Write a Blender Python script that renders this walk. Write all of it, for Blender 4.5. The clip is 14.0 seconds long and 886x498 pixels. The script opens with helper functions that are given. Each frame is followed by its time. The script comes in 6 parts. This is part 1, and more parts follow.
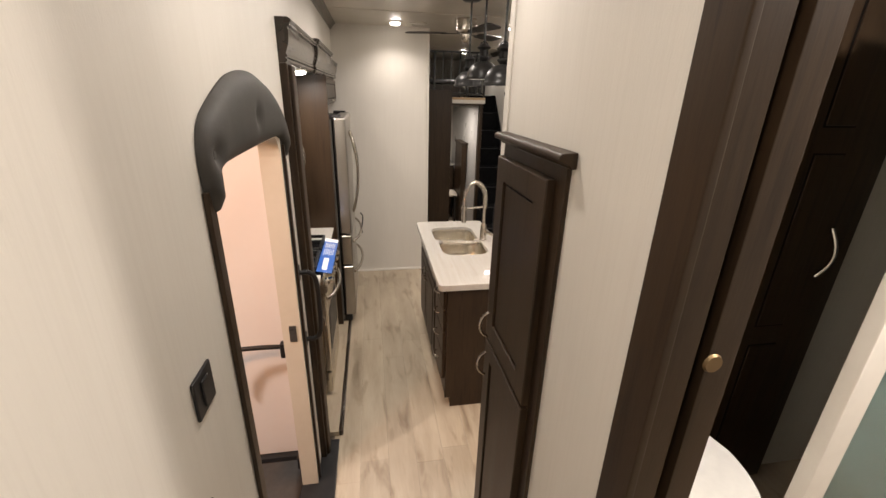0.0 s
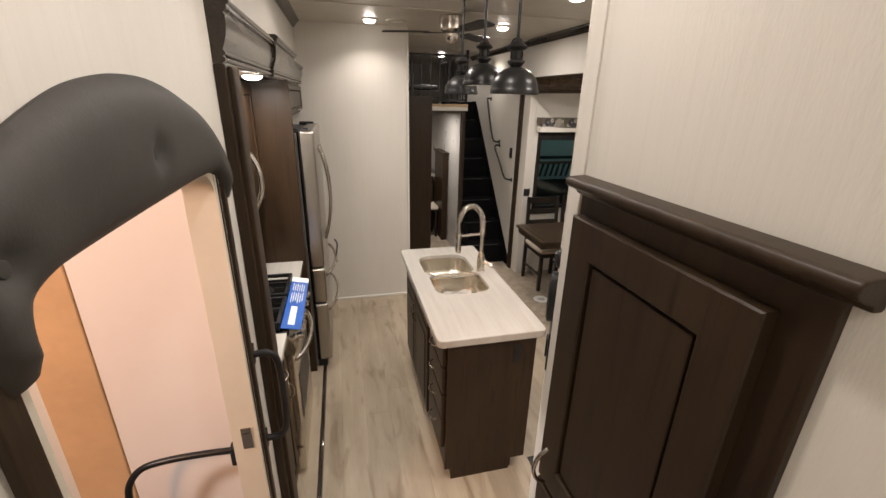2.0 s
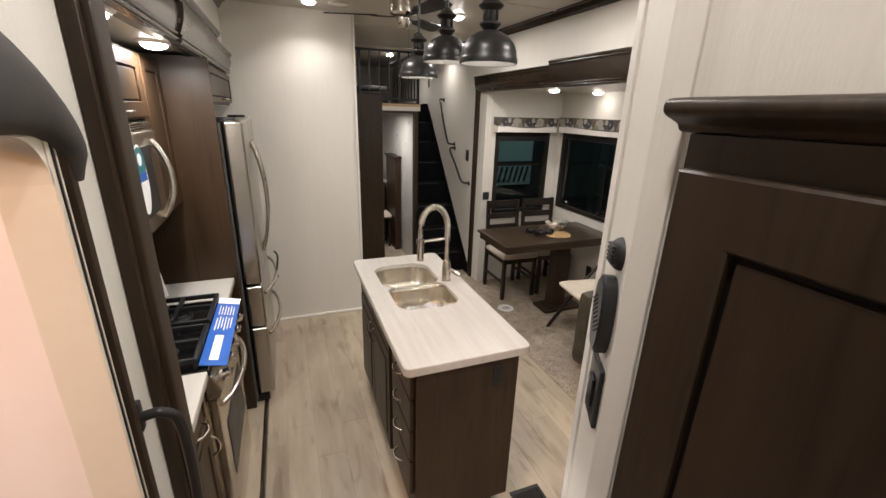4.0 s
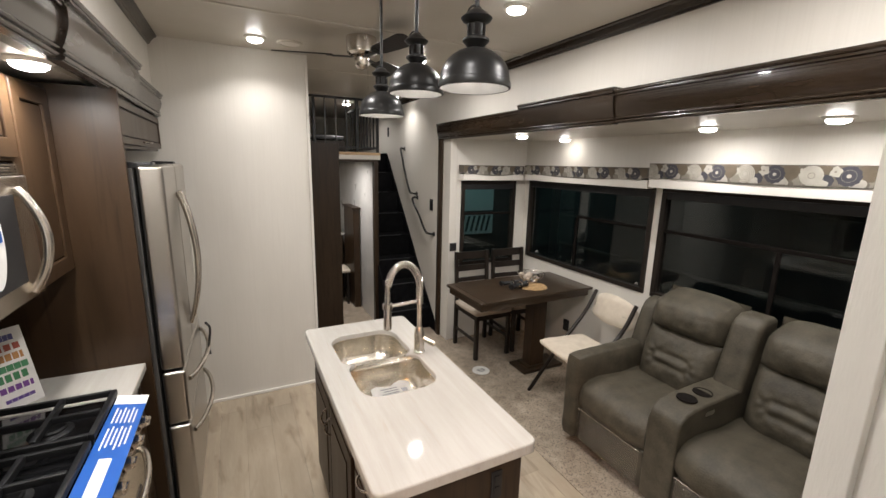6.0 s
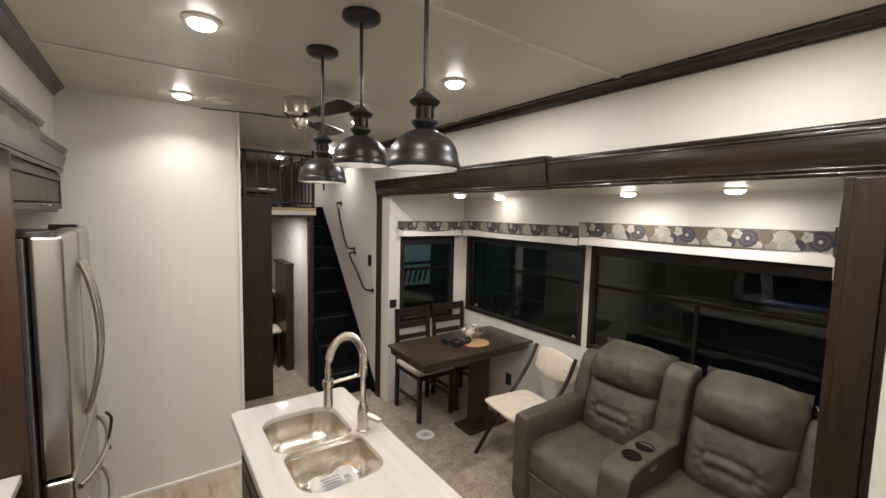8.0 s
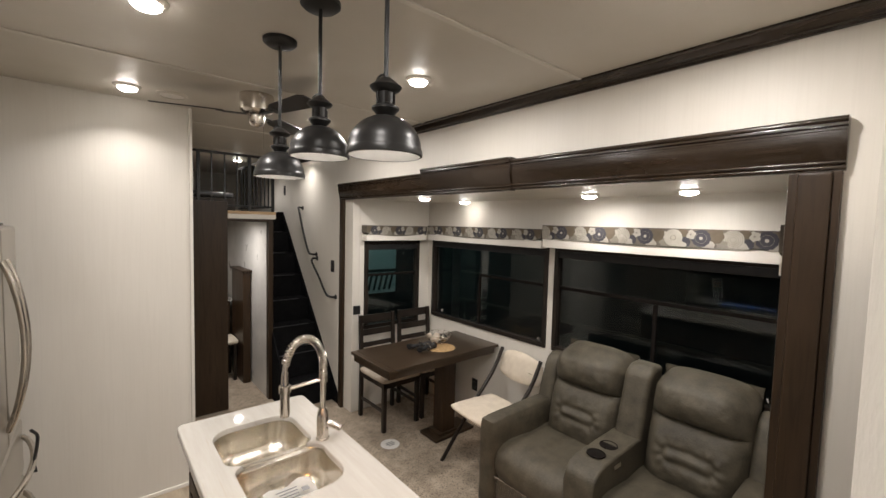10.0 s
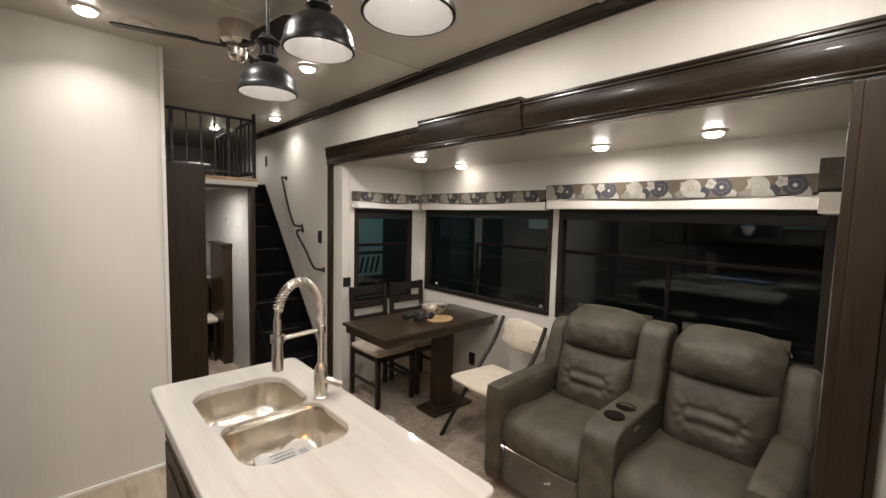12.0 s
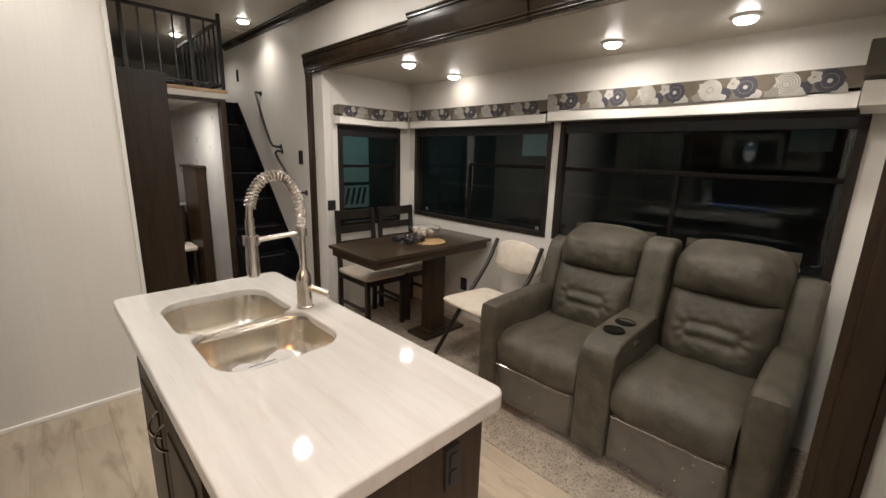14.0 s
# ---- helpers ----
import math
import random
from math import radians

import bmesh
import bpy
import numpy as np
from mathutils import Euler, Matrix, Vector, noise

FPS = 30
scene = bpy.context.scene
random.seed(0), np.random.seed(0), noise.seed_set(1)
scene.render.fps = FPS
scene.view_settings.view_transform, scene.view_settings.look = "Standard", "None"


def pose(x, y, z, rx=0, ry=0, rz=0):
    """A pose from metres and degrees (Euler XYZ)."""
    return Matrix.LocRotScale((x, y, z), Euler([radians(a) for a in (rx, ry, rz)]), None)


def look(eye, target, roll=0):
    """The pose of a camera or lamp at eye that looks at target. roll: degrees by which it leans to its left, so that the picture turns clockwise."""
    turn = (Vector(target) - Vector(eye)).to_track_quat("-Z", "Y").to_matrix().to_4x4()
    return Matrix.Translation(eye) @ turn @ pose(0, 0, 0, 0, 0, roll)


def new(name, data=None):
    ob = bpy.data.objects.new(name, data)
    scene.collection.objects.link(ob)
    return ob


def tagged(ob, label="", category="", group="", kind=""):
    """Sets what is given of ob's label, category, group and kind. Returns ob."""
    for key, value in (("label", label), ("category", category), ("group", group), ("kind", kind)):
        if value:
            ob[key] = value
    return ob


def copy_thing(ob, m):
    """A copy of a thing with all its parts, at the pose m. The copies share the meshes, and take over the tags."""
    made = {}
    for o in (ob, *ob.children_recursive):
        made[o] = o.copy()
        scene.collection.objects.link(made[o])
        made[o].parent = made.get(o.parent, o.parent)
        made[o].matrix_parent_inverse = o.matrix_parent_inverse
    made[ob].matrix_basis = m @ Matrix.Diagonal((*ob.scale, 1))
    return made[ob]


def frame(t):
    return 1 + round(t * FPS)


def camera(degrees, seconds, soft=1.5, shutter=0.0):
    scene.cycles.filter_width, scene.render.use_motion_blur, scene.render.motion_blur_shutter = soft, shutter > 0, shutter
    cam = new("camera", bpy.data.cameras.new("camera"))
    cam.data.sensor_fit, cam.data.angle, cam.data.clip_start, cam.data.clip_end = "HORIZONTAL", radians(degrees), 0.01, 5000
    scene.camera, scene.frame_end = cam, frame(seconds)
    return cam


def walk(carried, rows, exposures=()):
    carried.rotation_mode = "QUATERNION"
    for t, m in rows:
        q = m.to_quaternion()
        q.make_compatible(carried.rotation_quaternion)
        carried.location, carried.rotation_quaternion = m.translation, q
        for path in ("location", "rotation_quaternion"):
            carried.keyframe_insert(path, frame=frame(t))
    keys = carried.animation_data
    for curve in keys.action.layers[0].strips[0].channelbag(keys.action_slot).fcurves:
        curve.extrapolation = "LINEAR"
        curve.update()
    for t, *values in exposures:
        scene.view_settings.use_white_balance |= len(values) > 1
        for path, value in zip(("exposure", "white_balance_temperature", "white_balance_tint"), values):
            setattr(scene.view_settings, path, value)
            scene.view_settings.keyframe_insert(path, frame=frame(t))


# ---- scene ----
cam = camera(94.4, 14.0, soft=1.5)
PATH = [
    (0, (0.413, 0.283, 1.898), (0.739, 2.122, 1.181), 1.5),
    (0.5, (0.393, 0.373, 1.9), (0.731, 2.215, 1.199), 1.4),
    (1, (0.392, 0.454, 1.9), (0.755, 2.293, 1.203), 1.3),
    (1.5, (0.394, 0.609, 1.905), (0.796, 2.44, 1.209), 1.2),
    (2, (0.391, 0.785, 1.916), (0.843, 2.605, 1.219), 1.3),
    (2.5, (0.4, 0.861, 1.914), (0.909, 2.666, 1.219), 1.4),
    (3, (0.413, 0.931, 1.861), (0.983, 2.717, 1.165), 1.5),
    (3.2, (0.416, 0.963, 1.836), (1.011, 2.744, 1.146), 1.6),
    (5.3, (0.449, 1.32, 1.757), (1.253, 3.082, 1.255), 1.3),
    (5.5, (0.466, 1.364, 1.747), (1.291, 3.123, 1.273), 1.3),
    (6, (0.496, 1.427, 1.739), (1.376, 3.177, 1.333), 1.3),
    (6.5, (0.499, 1.445, 1.745), (1.444, 3.175, 1.41), 1.3),
    (7, (0.495, 1.473, 1.773), (1.51, 3.173, 1.496), 1.4),
    (7.5, (0.486, 1.488, 1.802), (1.579, 3.148, 1.578), 1.5),
    (8, (0.485, 1.495, 1.817), (1.645, 3.115, 1.643), 1.4),
    (10.5, (0.522, 1.534, 1.72), (1.825, 3.046, 1.597), 1.5),
    (11, (0.53, 1.593, 1.645), (1.845, 3.094, 1.52), 1.4),
    (11.5, (0.54, 1.685, 1.584), (1.876, 3.167, 1.449), 1.3),
    (12, (0.547, 1.724, 1.536), (1.902, 3.186, 1.38), 1.4),
    (12.5, (0.568, 1.734, 1.501), (1.933, 3.181, 1.298), 1.3),
    (13, (0.603, 1.789, 1.45), (1.98, 3.215, 1.187), 1.4),
    (13.5, (0.641, 1.831, 1.405), (2.019, 3.237, 1.051), 1.6),
    (14, (0.631, 1.852, 1.377), (2.005, 3.235, 0.931), 1.6),
]
EXPO = [(0.0, 0.0, 6700, 12), (1.5, -0.11, 6650, 12), (3.0, -0.04, 6500, 12), (5.3, 0.08, 6150, 9), (8.0, 0.10, 6250, 10), (10.5, 0.07, 6350, 10), (14.0, 0.03, 6350, 10)]
walk(cam, [(t, look(eye, target, roll)) for t, eye, target, roll in PATH], EXPO)

# ---- world and lights ----
world = bpy.data.worlds.new("world")
scene.world = world
world.use_nodes = True
world.node_tree.nodes["Background"].inputs[0].default_value = (0.05, 0.065, 0.075, 1)
world.node_tree.nodes["Background"].inputs[1].default_value = 0.12

WARM = (1.0, 0.93, 0.865)
CEIL = 2.45
SLIDE_CEIL = 1.975
# downlights: x, y, height of the ceiling, watts, spread of the beam
DOWNLIGHTS = [
    (1.70, 3.13, CEIL, 10.5, 178), (0.655, 4.29, CEIL, 3.2, 125), (0.65, 3.165, CEIL, 9.5, 178), (1.705, 4.26, CEIL, 10.0, 178),
    # the pair at y 2.0 is added, no fitting was measured there
    (2.08, 5.80, CEIL, 2.6, 130), (1.79, 6.76, CEIL, 4.0, 150), (0.65, 2.0, CEIL, 6.8, 178), (1.70, 2.0, CEIL, 11.0, 178),
    (2.54, 4.15, SLIDE_CEIL, 4.2, 178), (3.03, 4.20, SLIDE_CEIL, 0.3, 178), (2.875, 2.90, SLIDE_CEIL, 3.3, 178), (2.835, 2.32, SLIDE_CEIL, 3.5, 178),
    # second kitchen light and the three hall lights: unseen, added for brightness
    (0.0, 3.05, 2.0, 6.5, 172), (0.0, 2.45, 2.0, 5.8, 172), (0.42, 0.40, CEIL, 3.2, 150), (0.42, -0.65, CEIL, 3.0, 150), (0.47, 1.30, CEIL, 3.0, 140),
    # the last is unseen, added to brighten the bathroom wardrobe
    (1.35, 5.95, 1.77, 10.0, 175), (1.42, 0.50, CEIL, 25.0, 172),
]


def lamp(name, kind, m, watts, colour, size=0.1, spread=180.0):
    data = bpy.data.lights.new(name, kind)
    data.energy, data.color = watts, colour
    if kind == "AREA":
        data.shape, data.size = "DISK", size
        data.spread = radians(spread)
    elif kind == "SPOT":
        data.shadow_soft_size, data.spot_size, data.spot_blend = size, radians(168), 1.0
    else:
        data.shadow_soft_size = size
    ob = new(name, data)
    ob.matrix_world = m
    return ob


for lx, ly, lz, watts, beam in DOWNLIGHTS:
    lamp("downlight_lamp", "AREA", pose(lx, ly, lz - 0.034), watts, WARM, 0.08, beam)
# the hall's unseen lamp outside the open door, set after the floor's light patch
lamp("unseen_outside_lamp", "AREA", look((-1.9, 0.73, 2.9), (0.2, 1.7, 0.3)), 80.0, (1.0, 0.90, 0.86), 0.25)
# added orange lamp, tints the outer wall seen through the door
lamp("unseen_outside_lamp", "AREA", look((-1.25, 0.35, 2.35), (-0.6, 1.9, 1.5)), 30.0, (1.0, 0.42, 0.12), 0.3)
# added teal lamp, brightens the parked trailer behind the small window
lamp("unseen_outside_lamp", "AREA", look((4.3, 6.2, 3.6), (4.5, 8.3, 0.9)), 20.0, (0.62, 1.0, 0.95), 0.8)


# ---- materials ----
def mat(name, colour, rough=0.5, metal=0.0, second=None, scale=8.0, stretch=(1, 1, 1), mix=0.5, bump=0.0, bump_scale=60.0,
        island=0.0, coat=0.0, detail=6.0, rough_var=0.08, spec=0.5, spots=None):
    """A node material: two scales of noise between two colours, bump grain and uneven gloss."""
    m = bpy.data.materials.new(name)
    m.use_nodes = True
    n, l = m.node_tree.nodes, m.node_tree.links
    b = n["Principled BSDF"]
    b.inputs["Metallic"].default_value = metal
    b.inputs["Coat Weight"].default_value = coat
    b.inputs["Specular IOR Level"].default_value = spec
    second = second or tuple(c * 0.85 for c in colour)
    co = n.new("ShaderNodeTexCoord")
    mp = n.new("ShaderNodeMapping")
    mp.inputs["Scale"].default_value = stretch
    l.new(co.outputs["Object"], mp.inputs["Vector"])
    big = n.new("ShaderNodeTexNoise")
    big.inputs["Scale"].default_value, big.inputs["Detail"].default_value = scale, detail
    l.new(mp.outputs[0], big.inputs["Vector"])
    fine = n.new("ShaderNodeTexNoise")
    fine.inputs["Scale"].default_value, fine.inputs["Detail"].default_value = scale * 7, 4.0
    l.new(mp.outputs[0], fine.inputs["Vector"])
    add = n.new("ShaderNodeMath")
    add.operation = "MULTIPLY_ADD"
    add.inputs[1].default_value = 0.35
    l.new(fine.outputs[0], add.inputs[0])
    l.new(big.outputs[0], add.inputs[2])
    ramp = n.new("ShaderNodeMapRange")
    ramp.inputs["From Min"].default_value, ramp.inputs["From Max"].default_value = 0.67 - mix * 0.35, 0.67 + mix * 0.35
    l.new(add.outputs[0], ramp.inputs["Value"])
    mixer = n.new("ShaderNodeMix")
    mixer.data_type = "RGBA"
    mixer.inputs[6].default_value, mixer.inputs[7].default_value = (*colour, 1), (*second, 1)
    l.new(ramp.outputs[0], mixer.inputs[0])
    out = mixer.outputs[2]
    if spots:                     # streaks, knots or specks: colour, scale, stretch, from, to
        shade, s_scale, s_stretch, lo, hi = spots
        smap = n.new("ShaderNodeMapping")
        smap.inputs["Scale"].default_value = s_stretch
        l.new(co.outputs["Object"], smap.inputs["Vector"])
        sn = n.new("ShaderNodeTexNoise")
        sn.inputs["Scale"].default_value, sn.inputs["Detail"].default_value, sn.inputs["Distortion"].default_value = s_scale, 5.0, 0.6
        l.new(smap.outputs[0], sn.inputs["Vector"])
        sr = n.new("ShaderNodeMapRange")
        sr.inputs["From Min"].default_value, sr.inputs["From Max"].default_value = lo, hi
        l.new(sn.outputs[0], sr.inputs["Value"])
        smix = n.new("ShaderNodeMix")
        smix.data_type = "RGBA"
        smix.inputs[7].default_value = (*shade, 1)
        l.new(sr.outputs[0], smix.inputs[0])
        l.new(out, smix.inputs[6])
        out = smix.outputs[2]
    if island:
        info = n.new("ShaderNodeObjectInfo")
        hsv = n.new("ShaderNodeHueSaturation")
        rng = n.new("ShaderNodeMapRange")
        rng.inputs["To Min"].default_value, rng.inputs["To Max"].default_value = 1 - island, 1 + island
        l.new(info.outputs["Random"], rng.inputs["Value"])
        l.new(rng.outputs[0], hsv.inputs["Value"])
        l.new(out, hsv.inputs["Color"])
        out = hsv.outputs[0]
    l.new(out, b.inputs["Base Color"])
    rr = n.new("ShaderNodeMapRange")
    rr.inputs["To Min"].default_value, rr.inputs["To Max"].default_value = max(0.02, rough - rough_var), min(1, rough + rough_var)
    l.new(big.outputs[0], rr.inputs["Value"])
    l.new(rr.outputs[0], b.inputs["Roughness"])
    if bump:
        bn = n.new("ShaderNodeTexNoise")
        bn.inputs["Scale"].default_value, bn.inputs["Detail"].default_value = bump_scale, 5.0
        l.new(mp.outputs[0], bn.inputs["Vector"])
        bp = n.new("ShaderNodeBump")
        bp.inputs["Strength"].default_value, bp.inputs["Distance"].default_value = bump, 0.004
        l.new(bn.outputs[0], bp.inputs["Height"])
        l.new(bp.outputs[0], b.inputs["Normal"])
    return m


def glass_mat(name, colour, rough=0.0):
    m = bpy.data.materials.new(name)
    m.use_nodes = True
    b = m.node_tree.nodes["Principled BSDF"]
    b.inputs["Base Color"].default_value = (*colour, 1)
    b.inputs["Transmission Weight"].default_value = 1.0
    b.inputs["Roughness"].default_value = rough
    b.inputs["IOR"].default_value = 1.45
    return m


def glow_mat(name, colour, strength):
    m = bpy.data.materials.new(name)
    m.use_nodes = True
    b = m.node_tree.nodes["Principled BSDF"]
    b.inputs["Base Color"].default_value = (*colour, 1)
    b.inputs["Emission Color"].default_value = (*colour, 1)
    b.inputs["Emission Strength"].default_value = strength
    return m


WALL = mat("wall_vinyl", (0.65, 0.615, 0.555), 0.50, second=(0.625, 0.59, 0.53), scale=2.2, stretch=(6, 6, 1.5), mix=1.0, bump=0.12, bump_scale=60, spots=((0.612, 0.577, 0.517), 26.0, (5, 5, 0.10), 0.46, 0.76))
CEILING = mat("ceiling_vinyl", (0.56, 0.52, 0.455), 0.36, second=(0.54, 0.50, 0.435), scale=4, bump=0.05, bump_scale=120)
WOOD = mat("espresso_wood", (0.0200, 0.0116, 0.0058), 0.42, second=(0.040, 0.0235, 0.0118), scale=3, stretch=(5, 5, 0.7), mix=0.8, bump=0.05, bump_scale=70, spec=0.30, spots=((0.0105, 0.0062, 0.0032), 6.0, (10, 10, 0.6), 0.52, 0.78))
WOOD_H = mat("espresso_wood_level", (0.0135, 0.0082, 0.0045), 0.26, second=(0.028, 0.0172, 0.0095), scale=3, stretch=(5, 0.7, 5), mix=0.8, bump=0.04, bump_scale=70, coat=0.3, spec=0.45)
WOOD_PANEL = mat("brown_wood_panel", (0.025, 0.0136, 0.0062), 0.38, second=(0.043, 0.0240, 0.0112), scale=2.5, stretch=(4, 4, 0.8), mix=0.9, bump=0.03, bump_scale=60, spec=0.34, spots=((0.019, 0.0098, 0.0044), 5.0, (9, 9, 0.6), 0.55, 0.75))
TABLE_WOOD = mat("table_wood", (0.026, 0.0165, 0.0095), 0.30, second=(0.046, 0.030, 0.0175), scale=3, stretch=(0.7, 5, 5), mix=1.0, bump=0.03, bump_scale=60, coat=0.1, spec=0.35)
GROOVE = mat("dark_groove", (0.008, 0.006, 0.005), 0.6, spec=0.1)
COUNTER = mat("white_worktop", (0.46, 0.438, 0.402), 0.05, second=(0.385, 0.36, 0.32), scale=3.5, stretch=(11, 0.8, 4), mix=1.0, bump=0.0, coat=0.0, rough_var=0.02, spots=((0.38, 0.33, 0.275), 5.0, (14, 0.9, 5), 0.60, 0.92))
PLANK = mat("vinyl_plank", (0.45, 0.375, 0.28), 0.34, second=(0.30, 0.24, 0.172), scale=2.4, stretch=(6, 0.8, 1), mix=1.0, bump=0.10, bump_scale=60, island=0.13, spots=((0.185, 0.135, 0.088), 3.2, (4.0, 0.9, 1), 0.54, 0.78))
SEAM = mat("plank_seam", (0.14, 0.11, 0.08), 0.7)
CARPET = mat("beige_carpet", (0.46, 0.38, 0.29), 0.95, second=(0.25, 0.20, 0.15), scale=14, mix=0.8, bump=1.0, bump_scale=420, detail=8, spots=((0.15, 0.12, 0.09), 90.0, (1, 1, 1), 0.50, 0.68))
STEEL = mat("brushed_steel", (0.74, 0.69, 0.60), 0.24, 1.0, second=(0.64, 0.59, 0.51), scale=3, stretch=(30, 1, 1), mix=0.8, rough_var=0.06)
STEEL_V = mat("fridge_steel", (0.50, 0.47, 0.43), 0.30, 1.0, second=(0.42, 0.40, 0.36), scale=3, stretch=(1, 1, 0.3), mix=0.8, rough_var=0.05)
NICKEL = mat("brushed_nickel", (0.66, 0.61, 0.55), 0.24, 1.0, scale=20)
CHROME = mat("chrome", (0.75, 0.72, 0.68), 0.08, 1.0, scale=20, rough_var=0.03)
BLACK = mat("black_metal", (0.012, 0.012, 0.012), 0.35, second=(0.02, 0.019, 0.018), scale=12, bump=0.03, spec=0.3)
CAST_IRON = mat("cast_iron", (0.0055, 0.0055, 0.006), 0.50, second=(0.009, 0.009, 0.0095), scale=30, bump=0.15, bump_scale=250, spec=0.25)
BLACK_PL = mat("black_plastic", (0.014, 0.014, 0.015), 0.38, second=(0.022, 0.021, 0.021), scale=15, spec=0.3)
BLACK_WD = mat("black_painted_wood", (0.014, 0.011, 0.009), 0.35, second=(0.024, 0.018, 0.014), scale=5, stretch=(4, 4, 0.8), bump=0.05, spec=0.25)
STAIR = mat("black_stair_carpet", (0.0035, 0.0035, 0.004), 0.8, second=(0.007, 0.007, 0.0075), scale=20, bump=0.5, bump_scale=300, spec=0.06)
LEATHER = mat("grey_leather", (0.033, 0.0282, 0.0198), 0.52, second=(0.098, 0.0838, 0.0590), scale=13, mix=0.9, bump=0.38, bump_scale=110, detail=10, spec=0.32)
PADDING = mat("padded_vinyl", (0.036, 0.033, 0.029), 0.60, second=(0.050, 0.046, 0.041), scale=6, bump=0.10, bump_scale=220, spec=0.3)
CREAM = mat("cream_upholstery", (0.60, 0.53, 0.43), 0.85, second=(0.53, 0.46, 0.37), scale=18, bump=0.35, bump_scale=260)
BEIGE = mat("beige_seat_cloth", (0.40, 0.34, 0.27), 0.85, second=(0.34, 0.285, 0.225), scale=18, bump=0.35, bump_scale=260)
WHITE = mat("white_plastic", (0.78, 0.74, 0.68), 0.35, second=(0.74, 0.70, 0.64), scale=6)
CREAM_PL = mat("cream_jamb", (0.66, 0.60, 0.50), 0.4, second=(0.62, 0.56, 0.46), scale=5)
DOORSKIN = mat("white_door_skin", (0.80, 0.74, 0.70), 0.18, second=(0.78, 0.72, 0.68), scale=4, coat=0.4)
SHADE_IN = mat("shade_white_enamel", (0.80, 0.78, 0.74), 0.35)
GLASS = glass_mat("window_glass", (0.62, 0.70, 0.69))
CLEAR = bpy.data.materials.new("clear_film")
CLEAR.use_nodes = True
_n, _l = CLEAR.node_tree.nodes, CLEAR.node_tree.links
_t, _g, _m = _n.new("ShaderNodeBsdfTransparent"), _n.new("ShaderNodeBsdfGlossy"), _n.new("ShaderNodeMixShader")
_w, _b = _n.new("ShaderNodeTexNoise"), _n.new("ShaderNodeBump")
_w.inputs["Scale"].default_value, _b.inputs["Strength"].default_value, _b.inputs["Distance"].default_value = 18.0, 1.0, 0.03
_g.inputs["Roughness"].default_value, _m.inputs[0].default_value = 0.05, 0.07
_l.new(_w.outputs[0], _b.inputs["Height"])
_l.new(_b.outputs[0], _g.inputs["Normal"])
_l.new(_t.outputs[0], _m.inputs[1])
_l.new(_g.outputs[0], _m.inputs[2])
_l.new(_m.outputs[0], _n["Material Output"].inputs["Surface"])
GLOW = glow_mat("downlight_glow", (1.0, 0.93, 0.84), 30.0)
FABRIC_A = mat("valance_cloth", (0.12, 0.104, 0.080), 0.85, second=(0.085, 0.073, 0.058), scale=20, bump=0.3, bump_scale=260)
FABRIC_L = mat("valance_light", (0.34, 0.315, 0.27), 0.85, scale=20)
FABRIC_D = mat("valance_dark", (0.040, 0.038, 0.047), 0.85, scale=20)
FABRIC_B = mat("valance_brown", (0.105, 0.083, 0.055), 0.85, scale=20)
FABRIC_M = mat("valance_mid", (0.19, 0.17, 0.14), 0.85, scale=20)
BLUE = mat("blue_print", (0.012, 0.085, 0.36), 0.35, scale=8)
PAPER = mat("white_paper", (0.75, 0.73, 0.70), 0.5, scale=10)
PRINT = mat("grey_print", (0.22, 0.22, 0.23), 0.5, scale=10)
TEAL = mat("teal_print", (0.02, 0.13, 0.15), 0.4, scale=8)
OAK = mat("pale_wood_ledge", (0.48, 0.33, 0.18), 0.45, second=(0.38, 0.25, 0.13), scale=4, stretch=(0.7, 5, 5), bump=0.1)
CERAMIC = mat("white_ceramic", (0.80, 0.78, 0.74), 0.08, scale=4, rough_var=0.03)
TRAILER = mat("trailer_skin", (0.50, 0.55, 0.54), 0.35, second=(0.44, 0.50, 0.49), scale=2)
DARKWALL = mat("dark_trailer", (0.022, 0.023, 0.025), 0.4, second=(0.032, 0.032, 0.033), scale=2)
DARKSTRIPE = mat("dark_trailer_stripe", (0.075, 0.07, 0.065), 0.5, scale=3)
CONCRETE = mat("hall_concrete", (0.22, 0.20, 0.18), 0.75, second=(0.16, 0.145, 0.13), scale=3, bump=0.2)
ORANGE = mat("orange_board", (0.62, 0.40, 0.22), 0.5, scale=4)
MIRROR = mat("grey_panel", (0.56, 0.54, 0.51), 0.30, scale=4)


# ---- mesh helpers ----
def grid_box(bm, x0, x1, y0, y1, z0, z1, m=None):
    vs = [bm.verts.new(Vector((x, y, z))) for x in (x0, x1) for y in (y0, y1) for z in (z0, z1)]
    if m is not None:
        for v in vs:
            v.co = m @ v.co
    for q in ((0, 1, 3, 2), (4, 6, 7, 5), (0, 4, 5, 1), (2, 3, 7, 6), (0, 2, 6, 4), (1, 5, 7, 3)):
        bm.faces.new([vs[i] for i in q])
    return vs


def boxes(*dims, bevel=0.0, seg=2, m=None):
    bm = bmesh.new()
    for d in dims:
        grid_box(bm, *d, m=m)
    if bevel:
        bmesh.ops.bevel(bm, geom=bm.edges[:], offset=bevel, segments=seg, profile=0.5, affect="EDGES")
    return bm


